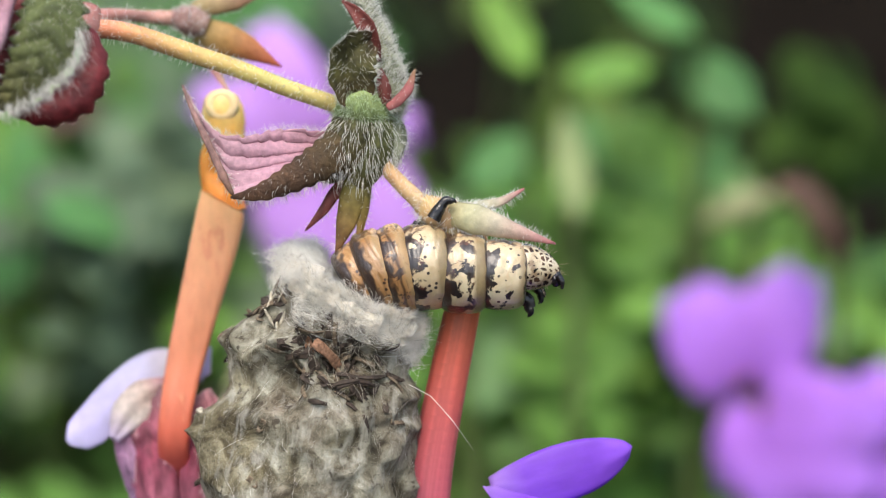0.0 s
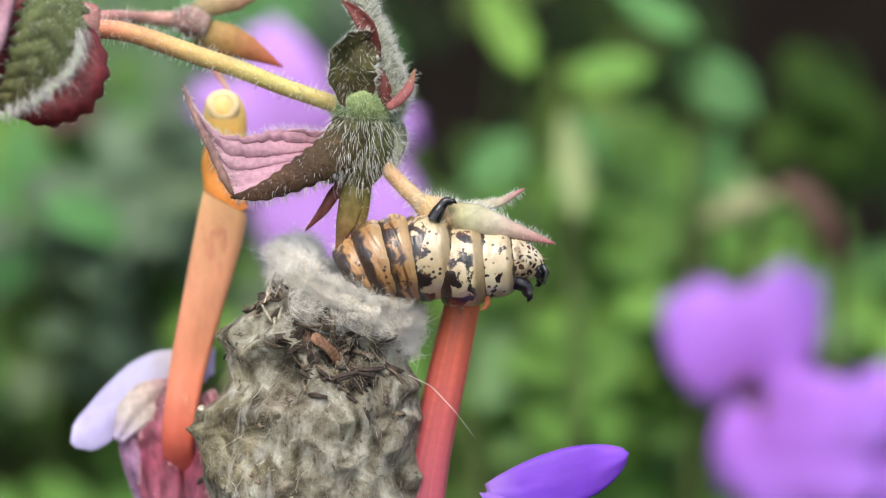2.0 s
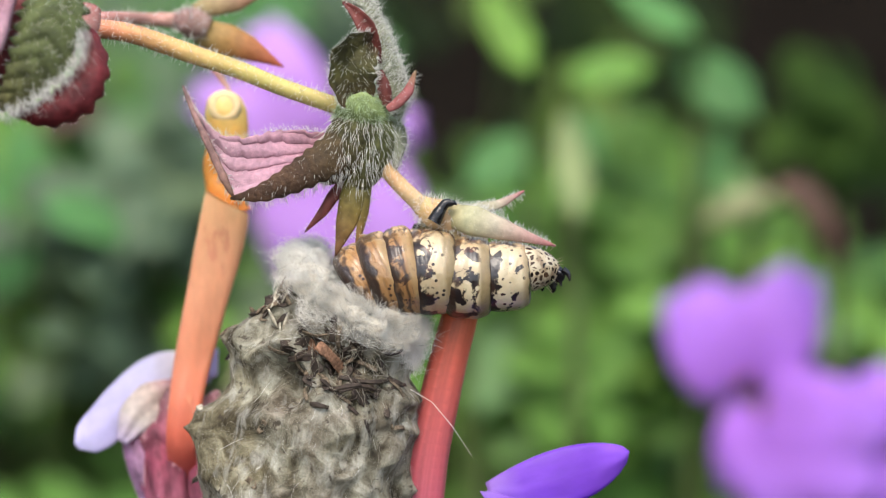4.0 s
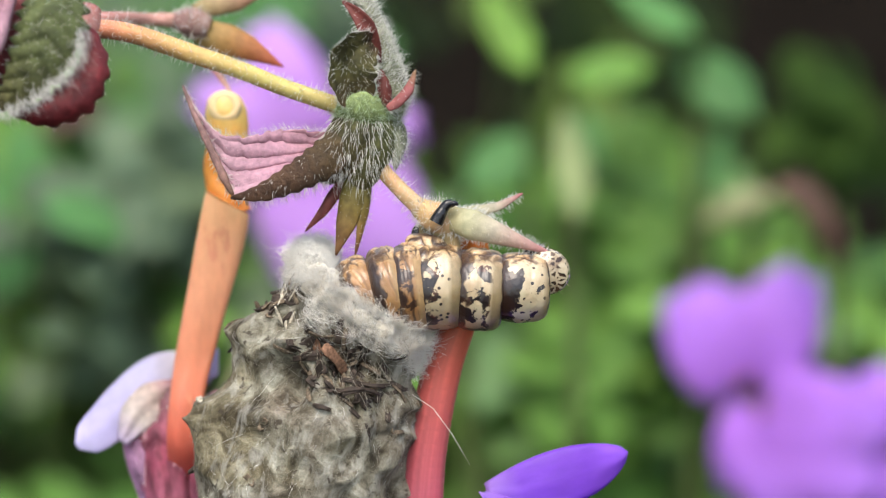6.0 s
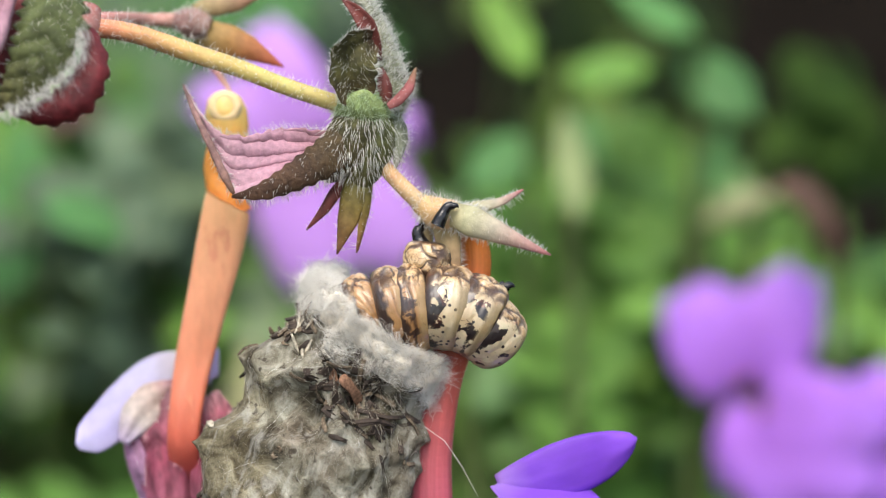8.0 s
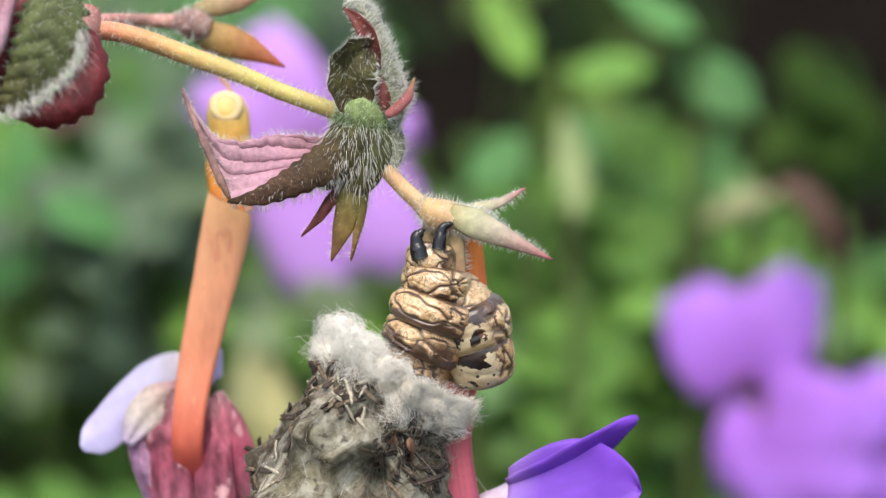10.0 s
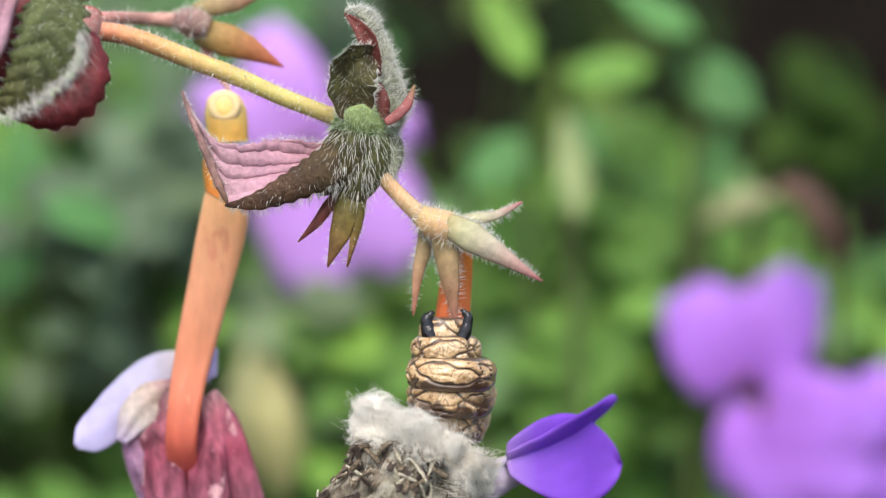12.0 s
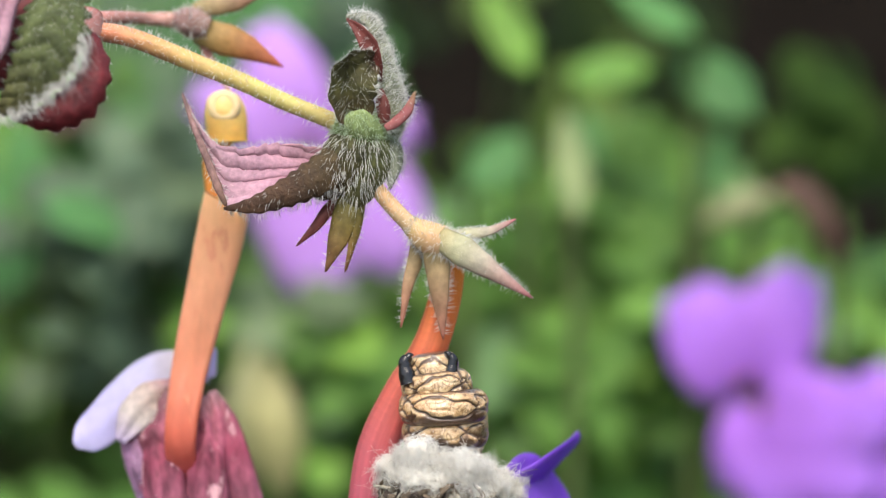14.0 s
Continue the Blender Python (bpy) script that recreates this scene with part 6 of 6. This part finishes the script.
    # the caterpillar, ring by ring from the case to the head: x, y, depth, turn, roll, bow
    crawl = [
        (0.0, (642, 492, 10, 34, 0, 0), (670, 480, 0, 24, 0, 0), (705, 477, 0, 16, 0, 0), (754, 473, 0, 6, 0, 0), (820, 483, 0, 0, 0, 0), (886, 487, 0, -3, 0, 0), (950, 474, 0, -6, 0, 0)),
        (0.5, (643, 489, 10, 34, -2, 0), (671, 475, 0, 24, -2, 0), (707, 471, 0, 16, -2, 0), (758, 467, 0, 6, -2, 0), (822, 480, 0, 0, -2, 0), (880, 478, 0, 0, -4, 0), (946, 468, 0, -4, 0, 0)),
        (1.0, (644, 486, 10, 34, -4, 0), (673, 470, 0, 24, -4, 0), (711, 465, 0, 16, -4, 0), (761, 462, 0, 8, -4, 0), (821, 477, 0, 3, -4, 0), (872, 470, 0, 2, -6, 0), (938, 462, 0, -6, -10, 0)),
        (1.5, (644, 484, 10, 34, -4, 0), (673, 468, 0, 24, -4, 0), (711, 463, 0, 16, -4, 0), (762, 460, 0, 8, -4, 0), (822, 474, 0, 4, -4, 0), (880, 468, 0, 4, -6, 0), (950, 455, 0, -6, -8, 0)),
        (2.2, (644, 480, 10, 34, -6, 0), (673, 464, 0, 24, -6, 0), (711, 459, 0, 16, -6, 0), (760, 455, 0, 9, -6, 0), (816, 471, 0, 4, -6, 0), (860, 467, 0, 4, -10, 0), (916, 462, -6, -12, -16, 0)),
        (2.6, (644, 481, 10, 34, -6, 0), (673, 465, 0, 24, -6, 0), (711, 460, 0, 16, -6, 0), (762, 456, 0, 9, -6, 0), (818, 472, 0, 4, -6, 0), (868, 469, 0, 4, -8, 0), (932, 463, -4, -10, -14, 0)),
        (3.2, (644, 484, 10, 34, -4, 0), (673, 468, 0, 24, -4, 0), (711, 463, 0, 16, -4, 0), (764, 462, 0, 8, -4, 0), (820, 476, 0, 3, -4, 0), (876, 474, 0, 2, -6, 0), (944, 466, 0, -8, -12, 0)),
        (5.3, (646, 512, 10, 32, 14, 0), (690, 510, 0, 15, 14, 0), (724, 508, 0, 7, 14, 0), (772, 504, 0, 2, 14, 0), (840, 514, 0, -4, 14, 0), (912, 510, 0, 4, 14, 6), (958, 482, 14, 40, 10, 80)),
        (5.7, (644, 508, 10, 32, 14, 0), (688, 504, 0, 15, 14, 0), (722, 502, 0, 7, 14, 0), (770, 498, 0, 2, 14, 0), (840, 508, 0, -4, 14, 0), (908, 504, 0, 2, 14, 8), (960, 478, 20, 40, 10, 86)),
        (6.3, (649, 527, 10, 32, 16, 0), (694, 522, 0, 15, 16, 0), (732, 521, 0, 7, 16, 0), (783, 517, 0, 0, 16, 0), (856, 520, 0, -4, 16, 0), (934, 520, 0, -2, 16, 10), (974, 484, 30, 36, 10, 82)),
        (6.8, (642, 524, 10, 32, 16, 0), (690, 518, 0, 15, 16, 0), (724, 515, 0, 7, 16, 0), (774, 510, 0, 0, 16, 0), (850, 520, 0, -5, 16, 0), (921, 524, 0, -4, 16, 14), (955, 490, 34, 30, 10, 82)),
        (7.2, (640, 524, 10, 32, 18, 0), (687, 518, 0, 15, 18, 0), (720, 516, 0, 7, 18, 0), (771, 510, 0, -2, 18, 0), (846, 521, 0, -8, 18, 0), (914, 530, 0, -8, 18, 18), (941, 508, 40, 10, 10, 80)),
        (7.45, (644, 532, 10, 32, 20, 0), (692, 528, 0, 15, 20, 0), (724, 526, 0, 7, 20, 0), (777, 520, 0, -6, 20, 0), (846, 535, 0, -18, 20, 0), (903, 560, 0, -30, 20, 22), (918, 560, 46, -30, 10, 74)),
        (7.7, (649, 542, 10, 32, 24, 0), (696, 540, 0, 15, 24, 0), (728, 539, 0, 7, 24, 0), (786, 534, 0, -10, 24, 0), (836, 552, 0, -28, 24, 0), (864, 578, 4, -44, 24, 26), (870, 580, 50, -50, 10, 76)),
        (8.2, (652, 554, 10, 32, 26, 0), (700, 552, 0, 15, 26, 0), (731, 550, 0, 7, 26, 0), (788, 546, 0, -10, 26, 0), (838, 560, 0, -28, 26, 0), (866, 588, 4, -46, 26, 26), (870, 590, 50, -50, 10, 76)),
        (9.2, (690, 600, 10, 32, 75, 0), (722, 580, 0, 38, 75, 0), (745, 556, 0, 40, 75, 0), (775, 525, 0, 30, 70, 0), (838, 560, 14, -55, 60, 10), (868, 606, 24, -66, 50, 30), (866, 620, 64, -70, 10, 70)),
        (10.3, (742, 652, 46, 62, 112, 0), (755, 606, 16, 68, 112, 0), (771, 556, 0, 74, 114, 0), (807, 566, 44, -60, 80, 0), (829, 582, 24, -72, 30, 10), (839, 632, 30, -80, 30, 24), (839, 646, 80, -84, 10, 70)),
        (11.0, (735, 646, 46, 62, 112, 0), (748, 600, 16, 68, 112, 0), (764, 550, 0, 74, 114, 0), (800, 560, 44, -60, 80, 0), (822, 576, 24, -72, 30, 10), (832, 626, 30, -80, 30, 24), (832, 640, 80, -84, 10, 70)),
        (11.25, (750, 680, 46, 66, 116, 0), (760, 640, 16, 74, 116, 0), (772, 596, 0, 78, 118, 0), (795, 606, 50, -60, 90, 0), (815, 612, 30, -72, 40, 10), (826, 650, 40, -80, 40, 24), (826, 660, 84, -84, 10, 70)),
        (11.5, (775, 722, 46, 74, 122, 0), (780, 682, 16, 80, 122, 0), (786, 640, 0, 84, 124, 0), (800, 660, 60, -76, 100, 0), (812, 646, 30, -76, 60, 14), (820, 668, 44, -84, 60, 34), (820, 700, 90, -84, 20, 70)),
        (12.0, (795, 750, 46, 82, 128, 0), (797, 706, 16, 86, 128, 0), (799, 661, 0, 88, 130, 0), (800, 690, 70, 90, 130, 0), (804, 690, 60, -80, 90, 20), (808, 720, 70, -86, 100, 40), (806, 740, 100, -86, 40, 70)),
        (12.5, (800, 752, 46, 90, 138, 0), (800, 707, 16, 92, 138, 0), (797, 662, 0, 93, 138, 0), (800, 690, 70, 92, 140, 0), (802, 700, 70, -84, 116, 30), (804, 730, 80, -86, 116, 50), (802, 750, 110, -86, 60, 70)),
        (13.0, (796, 825, 46, 90, 138, 0), (796, 780, 16, 92, 138, 0), (793, 735, 0, 93, 138, 0), (796, 763, 70, 92, 140, 0), (798, 773, 70, -84, 116, 30), (800, 803, 80, -86, 116, 50), (798, 823, 110, -86, 60, 70)),
        (13.5, (786, 818, 46, 90, 138, 0), (786, 773, 16, 92, 138, 0), (783, 728, 0, 93, 138, 0), (786, 756, 70, 92, 140, 0), (788, 766, 70, -84, 116, 30), (790, 796, 80, -86, 116, 50), (788, 816, 110, -86, 60, 70)),
        (14.0, (788, 810, 46, 90, 138, 0), (788, 765, 16, 92, 138, 0), (785, 720, 0, 93, 138, 0), (788, 748, 70, 92, 140, 0), (790, 758, 70, -84, 116, 30), (792, 788, 80, -86, 116, 50), (790, 808, 110, -86, 60, 70)),
    ]
    for k, piece in enumerate(rings + [head]):
        walk(piece, [(row[0], limb(*row[k + 1])) for row in crawl])
    walk(neck, [(t, limb(x, y, d, a, roll)) for t, x, y, d, a, roll in (
        (0, 757, 432, 22, 80, 105), (3.2, 757, 436, 24, 80, 105), (5.3, 760, 446, 18, 82, 105), (6.3, 759, 448, 16, 82, 105), (7.2, 759, 444, 16, 82, 105), (8.2, 760, 462, 10, 84, 105), (9.2, 760, 462, 4, 86, 115),
        (10.3, 764, 458, 0, 84, 130), (11, 757, 452, 0, 84, 130), (11.25, 764, 505, 0, 86, 124), (11.5, 774, 570, 0, 88, 126), (12, 786, 594, 4, 90, 132), (12.5, 784, 592, 4, 92, 138), (13, 782, 671, 4, 95, 140),
        (13.5, 768, 664, 4, 98, 140), (14, 768, 656, 4, 98, 140))])
    walk(neck2, [(t, limb(x, y, d, a, roll)) for t, x, y, d, a, roll in (
        (0, 756, 474, 4, 6, 100), (3.2, 764, 464, 4, 8, 100), (5.3, 772, 506, 6, 2, 100), (6.3, 783, 518, 6, 0, 100), (7.2, 771, 512, 6, -2, 105), (7.7, 782, 536, 6, -10, 105), (8.2, 784, 540, 6, 20, 110), (9.2, 770, 512, 6, 60, 120),
        (10.3, 773, 500, 0, 84, 118), (11, 766, 492, 0, 84, 118), (11.25, 770, 540, 0, 86, 120), (11.5, 780, 600, 0, 88, 124), (12, 790, 622, 0, 90, 132), (12.5, 789, 622, 0, 92, 138), (13, 785, 700, 0, 95, 140),
        (13.5, 775, 694, 0, 98, 140), (14, 773, 686, 0, 98, 140))])
    # legs: x, y, depth, lean clockwise, and side turn about their length
    for piece, rows in (
        (leg_mid, ((0, 820, 480, 0, 170, 0), (1, 856, 520, -20, 172, 0), (3.2, 858, 522, -20, 172, 0), (5.3, 830, 500, 0, 172, 0), (8.2, 830, 550, 20, 172, 0), (11, 815, 590, 60, 172, 0), (12.5, 800, 700, 90, 172, 0), (14, 790, 760, 90, 172, 0))),
        (leg_right, ((0, 778, 374, -44, 38, 0), (3.2, 778, 377, -44, 38, 0), (5.3, 781, 380, -44, 36, 0), (6.3, 782, 380, -44, 36, 0), (7.2, 782, 380, -44, 36, 0), (8.2, 784, 388, -44, 32, 0), (9.2, 778, 412, -44, 26, 0),
                     (10.3, 782, 424, -36, 14, 20), (11, 777, 416, -36, 14, 40), (11.25, 790, 462, -30, 14, 80), (11.5, 826, 562, -34, 20, 150), (12, 822, 582, -34, 12, 170), (12.5, 820, 583, -34, 12, 180), (13, 806, 656, -34, 8, 180), (13.5, 797, 664, -34, 8, 180), (14, 796, 656, -34, 8, 180))),
        (leg_left, ((0, 748, 420, 26, -20, 0), (3.2, 748, 424, 26, -20, 0), (6.3, 748, 430, 20, -20, 0), (8.2, 748, 430, 10, -16, 0), (9.2, 745, 440, 0, -12, 0), (10.3, 742, 440, -46, -6, 0), (11, 740, 432, -46, -6, 0), (11.25, 724, 496, -46, -10, 0),
                    (11.5, 738, 562, -28, -14, 0), (12, 762, 586, -28, -12, 0), (12.5, 757, 587, -28, -12, 0), (13, 736, 668, -28, -4, 0), (13.5, 720, 662, -28, -8, 0), (14, 722, 660, -28, -8, 0))),
        (leg_fore, ((0, 905, 522, 10, 118, 0), (0.5, 906, 512, -6, 120, 0), (1, 905, 500, -16, 122, 0), (1.5, 914, 500, -18, 114, 0), (2.2, 894, 500, -22, 108, 0), (2.6, 906, 500, -22, 108, 0), (3.2, 910, 504, -18, 114, 0), (4.2, 915, 500, 30, 70, 0),
                    (5.3, 930, 490, 34, 30, 0), (5.7, 932, 484, 30, 20, 0), (6.3, 938, 476, 20, 8, 0), (6.8, 925, 478, 20, 4, 0), (7.2, 908, 478, 24, 0, 0), (7.45, 890, 505, 30, 10, 0), (7.7, 880, 530, 34, 20, 0), (8.2, 876, 545, 40, 20, 0), (9.2, 860, 570, 60, 20, 0),
                    (10.3, 830, 600, 80, 0, 0), (11, 825, 600, 80, 0, 0), (12, 800, 680, 110, 0, 0), (13, 790, 760, 120, 0, 0), (14, 785, 740, 120, 0, 0))),
        (leg_fore2, ((0, 938, 505, 30, 130, 0), (1, 955, 470, 22, 150, 0), (2.2, 945, 470, 10, 152, 0), (3.2, 958, 475, 20, 150, 0), (4.2, 955, 490, 40, 110, 0), (5.3, 950, 490, 50, 60, 0), (6.3, 960, 490, 60, 40, 0), (7.2, 930, 510, 60, 40, 0), (7.7, 880, 570, 70, 40, 0),
                     (8.2, 876, 580, 70, 40, 0), (10.3, 830, 620, 100, 40, 0), (11, 825, 616, 100, 40, 0), (12, 800, 700, 120, 20, 0), (13, 790, 780, 130, 20, 0), (14, 785, 756, 130, 20, 0))),
    ):
        walk(piece, [(t, Matrix.Translation(g(x, y, d)) @ pose(0, 0, 0, 0, a, 0) @ pose(0, 0, 0, 0, 0, b)) for t, x, y, d, a, b in rows])


motions()
